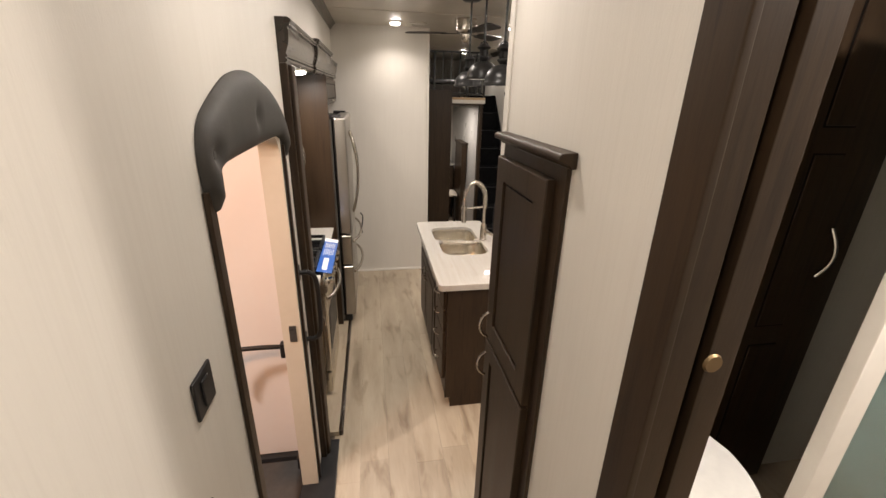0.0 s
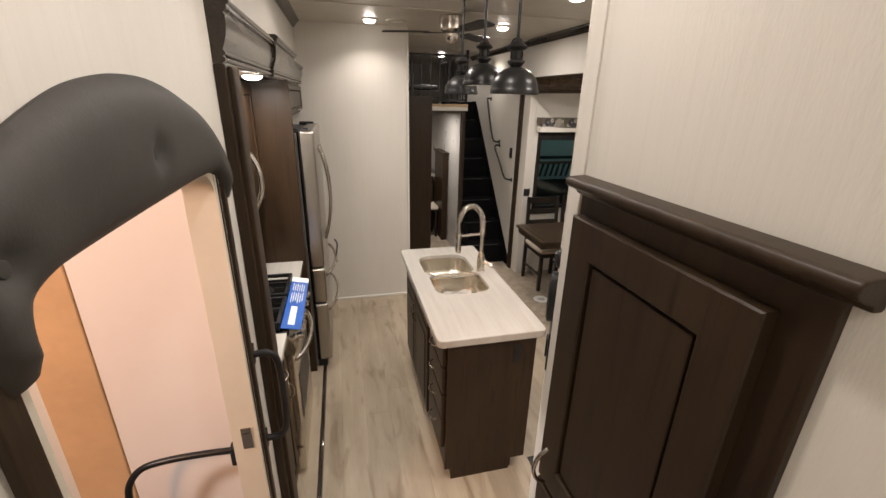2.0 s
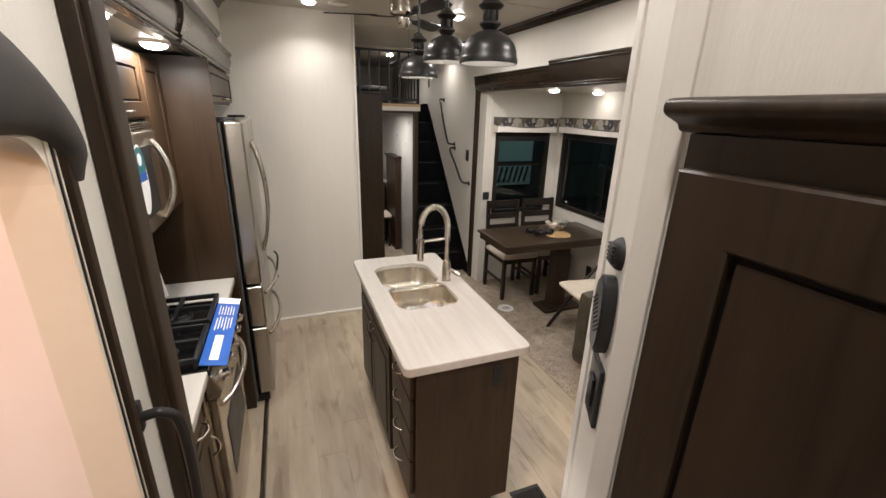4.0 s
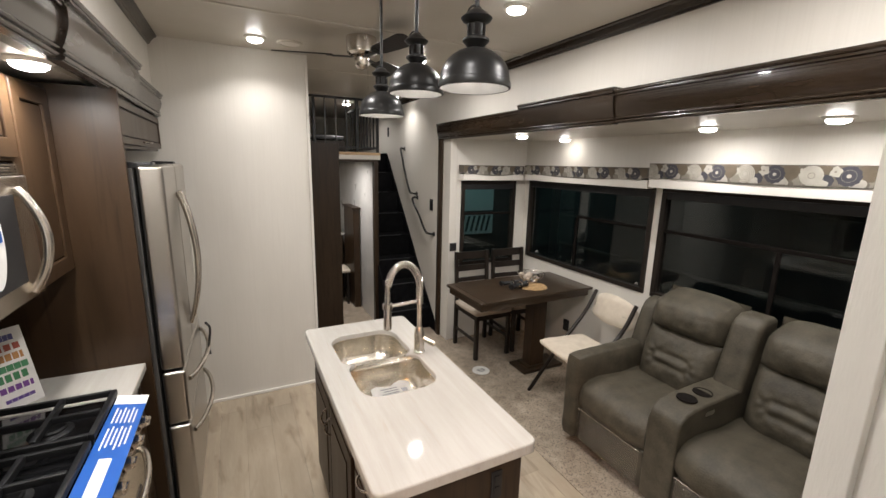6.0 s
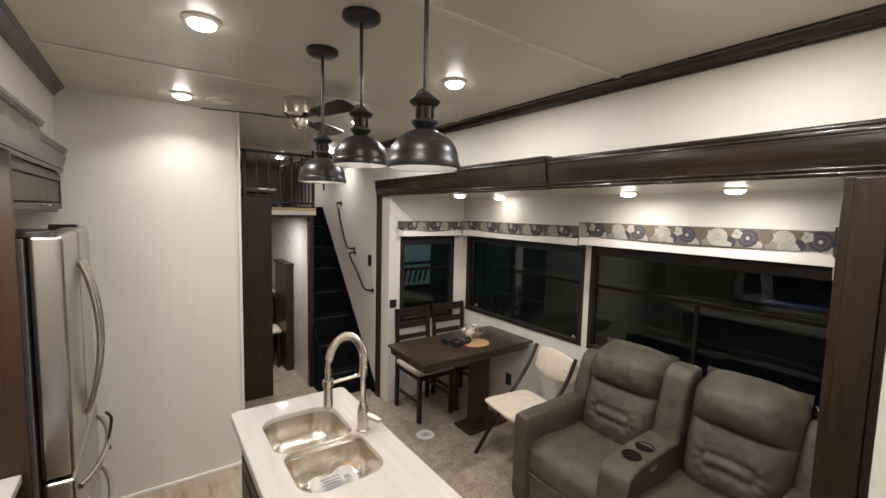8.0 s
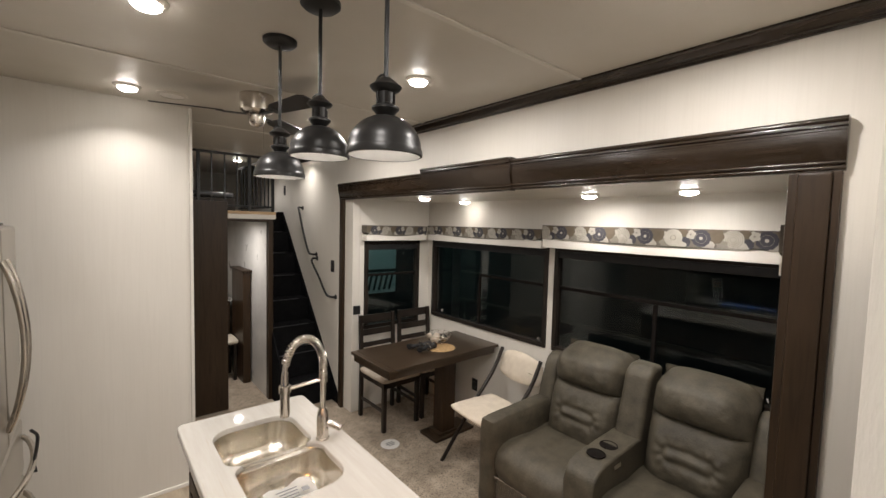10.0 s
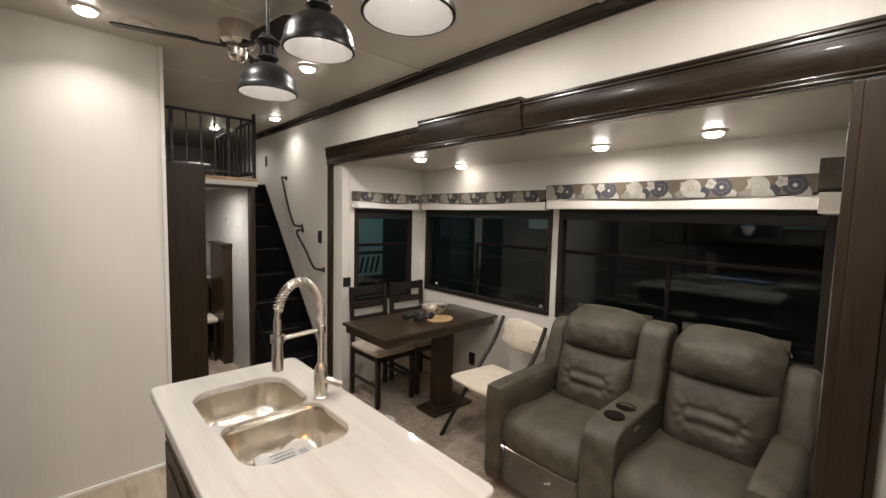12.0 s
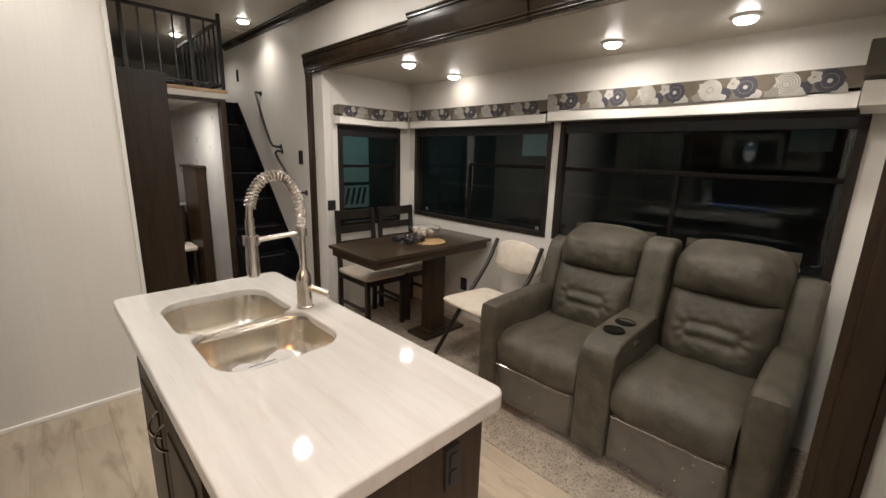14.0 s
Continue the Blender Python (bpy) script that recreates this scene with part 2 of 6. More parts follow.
def lathe(profile, n=32, centre=(0, 0, 0), m=None):
    """A body turned round z from (radius, height) pairs."""
    bm = bmesh.new()
    rings = []
    for r, z in profile:
        ring = []
        for i in range(n if r > 1e-5 else 1):
            a = 2 * math.pi * i / n
            ring.append(bm.verts.new(Vector((r * math.cos(a), r * math.sin(a), z))))
        rings.append(ring)
    for a, b in zip(rings, rings[1:]):
        if len(a) == 1 and len(b) == 1:
            continue
        for i in range(n):
            j = (i + 1) % n
            if len(a) == 1:
                bm.faces.new((a[0], b[j], b[i]))
            elif len(b) == 1:
                bm.faces.new((a[i], a[j], b[0]))
            else:
                bm.faces.new((a[i], a[j], b[j], b[i]))
    bmesh.ops.transform(bm, matrix=Matrix.Translation(centre) @ (m or Matrix()), verts=bm.verts)
    return bm


def tube(points, r, n=10, closed=False):
    """A round bar along points."""
    bm = bmesh.new()
    pts = [Vector(p) for p in points]
    rings, side = [], None
    for i, p in enumerate(pts):
        a = pts[max(i - 1, 0)] if not closed else pts[i - 1]
        b = pts[min(i + 1, len(pts) - 1)] if not closed else pts[(i + 1) % len(pts)]
        d = (b - a).normalized()
        if side is None:
            side = d.orthogonal().normalized()
        side = (side - d * side.dot(d)).normalized()
        other = d.cross(side)
        rad = r[i] if isinstance(r, (list, tuple)) else r
        rings.append([bm.verts.new(p + rad * (math.cos(2 * math.pi * k / n) * side + math.sin(2 * math.pi * k / n) * other)) for k in range(n)])
    pairs = list(zip(rings, rings[1:])) + ([(rings[-1], rings[0])] if closed else [])
    for a, b in pairs:
        for k in range(n):
            bm.faces.new((a[k], a[(k + 1) % n], b[(k + 1) % n], b[k]))
    if not closed:
        bm.faces.new(rings[0][::-1])
        bm.faces.new(rings[-1])
    return bm


def smooth_path(points, steps=8):
    """A rounded line through points (Catmull-Rom)."""
    p = [Vector(q) for q in points]
    p = [2 * p[0] - p[1]] + p + [2 * p[-1] - p[-2]]
    out = []
    for i in range(1, len(p) - 2):
        for k in range(steps):
            t = k / steps
            a, b, c, d = p[i - 1], p[i], p[i + 1], p[i + 2]
            out.append(0.5 * ((2 * b) + (c - a) * t + (2 * a - 5 * b + 4 * c - d) * t * t + (3 * b - a - 3 * c + d) * t ** 3))
    out.append(p[-2])
    return out


def prism(outline, axis, lo, hi, bevel=0.0, seg=2):
    """An outline of (a, b) pairs pulled along an axis: x -> (y, z), y -> (x, z), z -> (x, y)."""
    bm = bmesh.new()

    def at(a, b, c):
        return Vector({"x": (c, a, b), "y": (a, c, b), "z": (a, b, c)}[axis])
    lower = [bm.verts.new(at(a, b, lo)) for a, b in outline]
    upper = [bm.verts.new(at(a, b, hi)) for a, b in outline]
    k = len(outline)
    bm.faces.new(lower)
    bm.faces.new(upper[::-1])
    for i in range(k):
        bm.faces.new((lower[i], lower[(i + 1) % k], upper[(i + 1) % k], upper[i]))
    bmesh.ops.recalc_face_normals(bm, faces=bm.faces[:])
    if bevel:
        bmesh.ops.bevel(bm, geom=[e for e in bm.edges if e.calc_face_angle(0) > 0.5], offset=bevel, segments=seg, profile=0.5, affect="EDGES")
    return bm


def join(*bms):
    out = bmesh.new()
    for b in bms:
        me = bpy.data.meshes.new("tmp")
        b.to_mesh(me)
        out.from_mesh(me)
        bpy.data.meshes.remove(me)
        b.free()
    return out


def mesh_of(name, bm, material, smooth=True):
    bmesh.ops.recalc_face_normals(bm, faces=bm.faces[:])
    me = bpy.data.meshes.new(name)
    bm.to_mesh(me)
    bm.free()
    me.materials.append(material)
    if smooth:
        me.shade_auto_smooth(angle=radians(40)) if hasattr(me, "shade_auto_smooth") else None
        for p in me.polygons:
            p.use_smooth = True
        me.set_sharp_from_angle(angle=radians(38))
    return me


def even(ob, smooth):
    """Keeps the broad faces of a rounded block flat in its shading."""
    if smooth and len(ob.data.polygons) < 400:
        w = ob.modifiers.new("even_normals", "WEIGHTED_NORMAL")
        w.keep_sharp = True
    return ob


def part(name, bm, material, parent, label="", smooth=True):
    ob = even(new(name, mesh_of(name, bm, material, smooth)), smooth)
    ob.parent = parent
    if label:
        tagged(ob, label)
    return ob


def thing(name, label, category, group="", at=(0, 0, 0), rz=0.0):
    ob = new(name)
    ob.empty_display_size = 0.05
    ob.matrix_basis = pose(*at, 0, 0, rz)
    return tagged(ob, label, category, group)


def solid(name, bm, material, label, category, group="", smooth=True):
    return tagged(even(new(name, mesh_of(name, bm, material, smooth)), smooth), label, category, group)


def struct(name, bm, material, label="", smooth=False):
    return tagged(even(new(name, mesh_of(name, bm, material, smooth)), smooth), label, "", "", "structure")


# ---- the shell ----
LX, RX = 0.08, 2.28            # inner faces of the two long walls
SX, SY0, SY1 = 3.15, 1.79, 4.86  # slide-out: outer wall and its two ends
DY0, DY1, DZ = 1.175, 1.945, 1.76  # entry door opening
FY = 5.60                      # wall under the loft
UP = 0.44                      # upper deck

# left wall in pieces round the entry door and the kitchen slide
struct("wall_west", boxes((LX - 0.06, LX, -1.2, DY0, 0, CEIL), (LX - 0.06, LX, DY0, DY1, DZ, CEIL), (LX - 0.06, LX, DY1, 2.17, 0, CEIL), (LX - 0.06, LX, 2.17, 4.57, 2.02, CEIL)), WALL, "off-white textured vinyl side wall with entry door opening")
struct("wall_pantry", boxes((-0.62, 0.985, 4.57, 4.64, 0, CEIL)), WALL, "plain off-white full-height wall panel beside the refrigerator")
struct("wall_pantry_side", boxes((0.925, 0.985, 4.64, FY, 0, CEIL)), WALL)
struct("wall_east", boxes((RX, RX + 0.07, 1.0, SY0 - 0.06, 0, CEIL), (RX, RX + 0.07, SY0 - 0.06, 5.0, 2.0, CEIL), (RX, RX + 0.07, 5.0, 8.6, 0, CEIL), (RX + 0.002, RX + 0.07, SY1 + 0.001, 5.0, 0, 2.0)), WALL, "off-white side wall with wide slide-out opening")
struct("wall_slide", boxes((SX, SX + 0.06, SY0 - 0.06, 1.88, 0, 2.0), (SX, SX + 0.06, 1.88, 4.78, 0, 0.83), (SX, SX + 0.06, 1.88, 4.78, 1.62, 2.0), (SX, SX + 0.06, 3.315, 3.37, 0.83, 1.62), (SX, SX + 0.06, 4.78, SY1 + 0.06, 0, 2.0)), WALL, "off-white outer slide-out wall round two wide windows")
struct("wall_slide_north", boxes((RX + 0.071, 2.40, SY1, SY1 + 0.06, 0, 2.0), (2.40, 3.03, SY1, SY1 + 0.06, 0, 0.76), (2.40, 3.03, SY1, SY1 + 0.06, 1.585, 2.0), (3.03, SX, SY1, SY1 + 0.06, 0, 2.0)), WALL, "off-white slide-out end wall with a small window")
struct("wall_slide_south", boxes((RX + 0.071, SX, SY0 - 0.06, SY0, 0, 2.0)), WALL)
struct("slide_ceiling", boxes((RX + 0.071, SX, SY0, SY1, SLIDE_CEIL, SLIDE_CEIL + 0.05)), CEILING)
struct("ceiling", boxes((LX - 0.06, RX + 0.07, -1.2, 8.6, CEIL, CEIL + 0.06)), CEILING, "grey-beige panelled ceiling")
for sy in (1.42, 2.60, 3.785, 4.97, 6.15):
    struct("ceiling_seam_trim", boxes((LX, RX, sy - 0.012, sy + 0.012, CEIL - 0.006, CEIL - 0.0005), bevel=0.002), WALL)
# bath wall with the cabinet, and what lies behind the camera
WX = 0.775
NY = 1.415                     # where the partition turns
FX, FY1 = 0.843, 1.532         # end of its slanting face
BD = 0.73                      # north side of the bathroom doorway
struct("wall_bath", prism([(WX, BD), (WX, NY), (FX, FY1), (RX, FY1), (RX, 1.345), (WX + 0.09, 1.345), (WX + 0.09, BD)], "z", 0, CEIL), WALL, "off-white bathroom partition with a slanting corner")
struct("wall_bath_door", boxes((WX, WX + 0.09, -0.09, BD - 0.0005, 2.36, CEIL), (WX, WX + 0.09, -1.2, -0.09, 0, CEIL)), WALL, "off-white partition round the dark-cased bathroom doorway")
struct("wall_bath_south", boxes((WX + 0.09, RX, -0.5, -0.43, UP, CEIL)), WALL)
struct("wall_bath_east", boxes((RX, RX + 0.07, -1.2, 1.0, 0, CEIL)), WALL)
struct("wall_south", boxes((LX - 0.06, RX + 0.07, -1.27, -1.2, 0, CEIL)), WALL)
struct("wall_far", boxes((LX - 0.06, RX + 0.07, 8.6, 8.67, 0, CEIL)), WALL)
struct("wall_far_west", boxes((LX - 0.06, LX, 4.64, 8.6, 0, CEIL)), WALL)
struct("wall_kitchen_back", boxes((-0.62, -0.56, 2.11, 4.57, 0, 2.05), (-0.56, LX - 0.06, 2.11, 2.17, 0, 2.05)), WALL)
struct("kitchen_slide_ceiling", boxes((-0.56, LX - 0.06, 2.17, 4.57, 2.0, 2.05)), CEILING)
# upper deck and steps
struct("upper_floor", boxes((LX, RX, -1.2, 0.72, UP - 0.06, UP), (WX + 0.09, RX, 0.72, 1.344, UP - 0.06, UP)), PLANK)
struct("entry_step", boxes((LX, WX, 0.72, 0.745, 0.22, UP - 0.06), (LX, WX, 0.72, 1.0, 0.16, 0.22), (LX, WX, 0.975, 1.0, 0, 0.16)), PLANK)

# ---- floors ----
struct("floor", boxes((LX - 0.06, 2.055, 1.0, 8.6, -0.06, -0.004), (2.055, RX, 0.9, 1.5, -0.06, -0.004)), SEAM, "grey-brown wood-look vinyl plank floor")
struct("slide_carpet", boxes((2.055, SX, SY0 - 0.3, 5.06, -0.05, 0.002), (RX + 0.07, SX, SY0, SY1, -0.05, 0.004)), CARPET, "mottled beige carpet in the slide-out")
struct("carpet_far", boxes((0.985, RX, 5.06, 8.6, -0.05, 0.001)), CARPET)
struct("door_threshold", boxes((LX - 0.08, LX + 0.09, DY0, 2.17, -0.03, 0.012), bevel=0.004), BLACK_PL)
struct("kitchen_slide_floor", boxes((-0.56, 0.165, 2.2, 4.55, 0.004, 0.035)), PLANK)
struct("kitchen_slide_edge_trim", boxes((0.165, 0.19, 2.2, 4.56, 0.0, 0.04), bevel=0.006), WOOD_H)
struct("ground", boxes((-40, 40, -40, 40, -1.0, -0.9)), CONCRETE)


# ---- trim ----
def moulding(name, axis_y0, axis_y1, outline, material):
    """A strip of trim along y with an (x, z) outline."""
    return struct(name, prism(outline, "y", axis_y0, axis_y1), material, "", True)


def bead(x, side, z, r, out, n=6):
    """Points of a half-round bead on a moulding, from its lower to its upper edge."""
    return [(x + side * (out + r * math.cos(-math.pi / 2 + math.pi * i / n)), z + r + r * math.sin(-math.pi / 2 + math.pi * i / n)) for i in range(n + 1)]


def header_outline(x, side, z0, z1, depth):
    """Two beads at the foot, a swelling band, a fillet and a capping bead."""
    h = z1 - z0
    pts = [(x, z0), (x + side * depth * 0.50, z0)]
    pts += bead(x, side, z0 + 0.003, 0.007, depth * 0.50)
    pts += bead(x, side, z0 + 0.020, 0.006, depth * 0.56)
    za, zb = z0 + 0.036, z1 - 0.042
    for i in range(9):
        q = i / 8
        pts.append((x + side * depth * (0.60 + 0.30 * q + 0.10 * math.sin(math.pi * q)), za + (zb - za) * q))
    pts += [(x + side * depth * 0.84, zb + 0.003), (x + side * depth * 0.84, zb + 0.010), (x + side * depth * 1.02, zb + 0.014), (x + side * depth * 1.02, zb + 0.022)]
    pts += bead(x, side, z1 - 0.018, 0.0075, depth * 1.0)
    pts += [(x + side * depth * 0.95, z1), (x, z1)]
    return pts


moulding("slide_header_trim", 1.69, 3.0, header_outline(RX, -1, 1.962, 2.125, 0.045), WOOD_H)
moulding("slide_header_trim", 3.79, 5.08, header_outline(RX, -1, 1.962, 2.110, 0.045), WOOD_H)
moulding("slide_header_trim", 3.0, 3.79, header_outline(RX, -1, 1.958, 2.138, 0.060), WOOD_H)
struct("slide_jamb_trim", join(boxes((RX - 0.03, RX, 1.695, 1.825, 0, 1.962), bevel=0.006), boxes((RX - 0.042, RX, 1.715, 1.80, 0, 1.96), bevel=0.01)), WOOD, "", True)
struct("slide_jamb_trim", boxes((RX - 0.03, RX, 5.0, 5.068, 0, 1.962), bevel=0.006), WOOD, "", True)
moulding("kitchen_header_trim", 2.06, 2.9, header_outline(LX, 1, 1.985, 2.14, 0.05), WOOD_H)
moulding("kitchen_header_trim", 3.82, 4.565, header_outline(LX, 1, 1.985, 2.12, 0.045), WOOD_H)
moulding("kitchen_header_trim", 2.9, 3.82, header_outline(LX, 1, 1.98, 2.155, 0.065), WOOD_H)
struct("kitchen_jamb_trim", join(boxes((LX, LX + 0.03, 2.05, 2.17, 0, 1.985), bevel=0.006), boxes((LX, LX + 0.045, 2.07, 2.15, 0, 1.98), bevel=0.01)), WOOD, "", True)
moulding("crown_trim", 1.533, 6.9, [(RX, CEIL), (RX - 0.052, CEIL), (RX - 0.052, CEIL - 0.008), (RX - 0.046, CEIL - 0.012), (RX - 0.040, CEIL - 0.013), (RX - 0.034, CEIL - 0.020), (RX - 0.026, CEIL - 0.030), (RX - 0.020, CEIL - 0.038), (RX - 0.020, CEIL - 0.041), (RX - 0.015, CEIL - 0.043), (RX - 0.012, CEIL - 0.052), (RX, CEIL - 0.052)], WOOD_H)
moulding("crown_trim", 2.0, 4.57, [(LX, CEIL), (LX + 0.052, CEIL), (LX + 0.052, CEIL - 0.008), (LX + 0.046, CEIL - 0.012), (LX + 0.040, CEIL - 0.013), (LX + 0.034, CEIL - 0.020), (LX + 0.026, CEIL - 0.030), (LX + 0.020, CEIL - 0.038), (LX + 0.020, CEIL - 0.041), (LX + 0.015, CEIL - 0.043), (LX + 0.012, CEIL - 0.052), (LX, CEIL - 0.052)], WOOD_H)
struct("baseboard", boxes((0.19, 0.985, 4.556, 4.57, 0, 0.022), bevel=0.003), WHITE)
struct("wall_edge_trim", boxes((0.972, 0.992, 4.562, 4.575, 0, CEIL), bevel=0.003), WALL)
SLANT = math.atan2(FY1 - NY, FX - WX)
ON_SLANT = Matrix(((-math.cos(SLANT), 0, -math.sin(SLANT), WX), (-math.sin(SLANT), 0, math.cos(SLANT), NY), (0, 1, 0, 0), (0, 0, 0, 1)))   # back along the slanting face, up, out of it
struct("bath_corner_trim", boxes((-0.137, -0.108, 0, CEIL, -0.001, 0.004), bevel=0.0015, m=ON_SLANT), WALL, "", True)
struct("bath_corner_trim", boxes((WX - 0.004, WX + 0.001, 1.380, NY + 0.001, 0, CEIL), bevel=0.0015), WALL, "", True)


# ---- windows of the slide-out ----
def window(name, horizontal, a0, a1, z0, z1, at, sign, slider, rail=(0.0, 1.0)):
    """A dark-framed window; a runs along y when horizontal is 'y', along x otherwise."""
    w = thing(name, "dark-framed slide-out window with black glass at night", "window")
    w["kind"] = "structure"
    fr, dp = 0.035, 0.05

    def bx(u0, u1, v0, v1, d0, d1):
        lo, hi = sorted((at + sign * d0, at + sign * d1))
        return (lo, hi, u0, u1, v0, v1) if horizontal == "y" else (u0, u1, lo, hi, v0, v1)
    part("window_frame", boxes(bx(a0, a1, z0, z0 + fr, -0.012, dp), bx(a0, a1, z1 - fr, z1, -0.012, dp), bx(a0, a0 + fr, z0 + fr, z1 - fr, -0.012, dp), bx(a1 - fr, a1, z0 + fr, z1 - fr, -0.012, dp), bevel=0.003), BLACK_WD, w, "dark brown window frame")
    zm = z0 + (z1 - z0) * 0.61
    r0, r1 = a0 + fr + (a1 - a0 - 2 * fr) * rail[0], a0 + fr + (a1 - a0 - 2 * fr) * rail[1]
    part("meeting_rail", boxes(bx(r0, r1, zm - 0.012, zm + 0.012, 0.008, 0.03), bevel=0.003), GROOVE, w)
    if slider:
        am = a0 + (a1 - a0) * slider
        part("mullion", boxes(bx(am - 0.012, am + 0.012, z0 + fr, zm - 0.012, 0.008, 0.03), bevel=0.003), GROOVE, w)
    part("blind_cassette", boxes(bx(a0 + fr, a1 - fr, z1 - fr - 0.05, z1 - fr, -0.006, 0.014), bevel=0.003), BLACK_PL, w, "black roller blind cassette")
    g = part("pane", boxes(bx(a0 + fr, a1 - fr, z0 + fr, z1 - fr, 0.016, 0.020)), GLASS, w, "dark tinted pane", False)
    g.visible_shadow = False
    return w


window("window_1", "x", 2.405, 3.03, 0.765, 1.59, SY1, 1, 0)
window("window_2", "y", 3.37, 4.78, 0.83, 1.62, SX, 1, 0.53, (0.0, 0.53))
window("window_3", "y", 1.88, 3.315, 0.83, 1.62, SX, 1, 0.49)


# ---- window valances ----
def valance(x0, x1, y0, y1, z0, z1, seed, face):
    """A box valance with a printed cloth band above a white strip; face: the side seen ('x-', 'y-', 'y+')."""
    v = thing("window_valance", "box valance in grey floral cloth over white strip", "valance", "window valances")
    zs = z0 + (z1 - z0) * 0.36
    band = bmesh.new()
    al0, al1 = (y0, y1) if face == "x-" else (x0, x1)
    rings = []
    for i in range(25):
        q = i / 24
        zb = zs + 0.022 - 0.030 * (1 - (2 * q - 1) ** 2)
        u = al0 + (al1 - al0) * q
        loop = [(x0, zb), (x0, z1 - 0.006), (x0 + 0.006, z1), (x1, z1), (x1, zb)] if face == "x-" else [(y0, zb), (y0, z1), (y1, z1), (y1, zb)]
        rings.append([band.verts.new((c, u, z) if face == "x-" else (u, c, z)) for c, z in loop])
    for a, b in zip(rings, rings[1:]):
        for i in range(len(a)):
            j = (i + 1) % len(a)
            band.faces.new((a[i], a[j], b[j], b[i]))
    band.faces.new(rings[0])
    band.faces.new(rings[-1][::-1])
    part("cloth_band", band, FABRIC_A, v, "grey-brown cloth with large flower print")
    part("lower_strip", boxes((x0 + 0.004, x1 - 0.004, y0 + 0.004, y1 - 0.004, z0, zs + 0.006), bevel=0.004), WHITE, v, "white lower strip")
    rnd = random.Random(seed)
    along0, along1 = (y0, y1) if face == "x-" else (x0, x1)
    turn = {"x-": pose(x0 - 0.0015, 0, 0, 0, -90, 0), "y-": pose(0, y0 - 0.0015, 0, 90, 0, 0), "y+": pose(0, y1 + 0.0015, 0, 90, 0, 0)}[face]
    shapes = {k: bmesh.new() for k in range(4)}

    level = [0.0012]

    def disc(bm, u, w, r0, r1, lift, n=14, petals=0, ph=0.0):
        level[0] = 0.0012 + (level[0] - 0.0012 + 0.00011) % 0.0034
        lift = level[0]
        ring = []
        for i in range(n):
            a = 2 * math.pi * i / n
            k = 1 + ((0.05 if petals > 6 else 0.12) * math.cos(petals * a + ph) if petals else 0)
            ring.append(((r1 * k * math.cos(a)), (r1 * k * math.sin(a))))
        out, inn = [], []
        for cu, cw in ring:
            for lst, s in ((out, 1.0), (inn, r0 / r1)):
                uu, ww = min(max(u + cu * s, along0 + 0.003), along1 - 0.003), min(max(w + cw * s, zs + 0.003), z1 - 0.003)
                p = Vector((x0 - lift, uu, ww)) if face == "x-" else Vector((uu, (y0 - lift) if face == "y-" else (y1 + lift), ww))
                lst.append(bm.verts.new(p))
        for i in range(n):
            j = (i + 1) % n
            bm.faces.new((out[i], out[j], inn[j], inn[i]))
    h = z1 - zs
    mid = (zs + z1) / 2

    def flower(k, u, w, r, petals, eye=None):
        disc(shapes[k], u, w, 0.0005, r, 0, 30, petals, rnd.uniform(0, 6))
        if eye is not None:
            disc(shapes[eye], u, w, 0.0004, r * 0.20, 0, 8)

    u = along0 + rnd.uniform(0.0, 0.05)
    while u < along1 - 0.012:
        flower(3, u + 0.14 * h, mid + 0.16 * h, 0.40 * h, 7)
        flower(0, u + 0.46 * h, mid - 0.36 * h, 0.30 * h, 3)
        flower(1, u + 0.78 * h, mid + 0.02 * h, 0.45 * h, 11, 0)
        disc(shapes[2], u + 0.78 * h, mid + 0.02 * h, 0.26 * h, 0.275 * h, 0, 30)
        flower(0, u + 1.27 * h, mid + 0.20 * h, 0.24 * h, 5, 2)
        flower(1, u + 1.55 * h, mid - 0.22 * h, 0.28 * h, 8)
        flower(0, u + 1.70 * h, mid - 0.40 * h, 0.24 * h, 4)
        flower(3, u + 1.67 * h, mid + 0.30 * h, 0.26 * h, 6)
        disc(shapes[0], u + 2.13 * h, mid, 0.0005, 0.47 * h, 0, 32)
        for q in (0.12, 0.21, 0.30, 0.39):
            disc(shapes[2], u + 2.13 * h, mid, q * h, (q + 0.028) * h, 0, 32)
        flower(0, u + 2.60 * h, mid + 0.12 * h, 0.20 * h, 5, 3)
        flower(2, u + 2.58 * h, mid - 0.30 * h, 0.26 * h, 6)
        u += 2.85 * h + rnd.uniform(-0.01, 0.01)
    for k, m, nm in ((0, FABRIC_L, "light_print"), (1, FABRIC_D, "dark_print"), (2, FABRIC_M, "leaf_print"), (3, FABRIC_B, "brown_print")):
        tagged(part(nm, shapes[k], m, v, "", False), kind="stuff")
    return v


valance(2.37, 3.058, 4.77, SY1, 1.595, 1.735, 3, "y-")
valance(3.06, SX, 3.385, 4.765, 1.60, 1.745, 5, "x-")
valance(3.06, SX, 1.925, 3.38, 1.61, 1.775, 9, "x-")
valance(2.72, 3.06, SY0, 1.92, 1.585, 1.80, 11, "y+")


# ---- island ----
IX0, IX1, IY0, IY1, IZ = 0.757, 1.297, 2.312, 3.512, 0.887


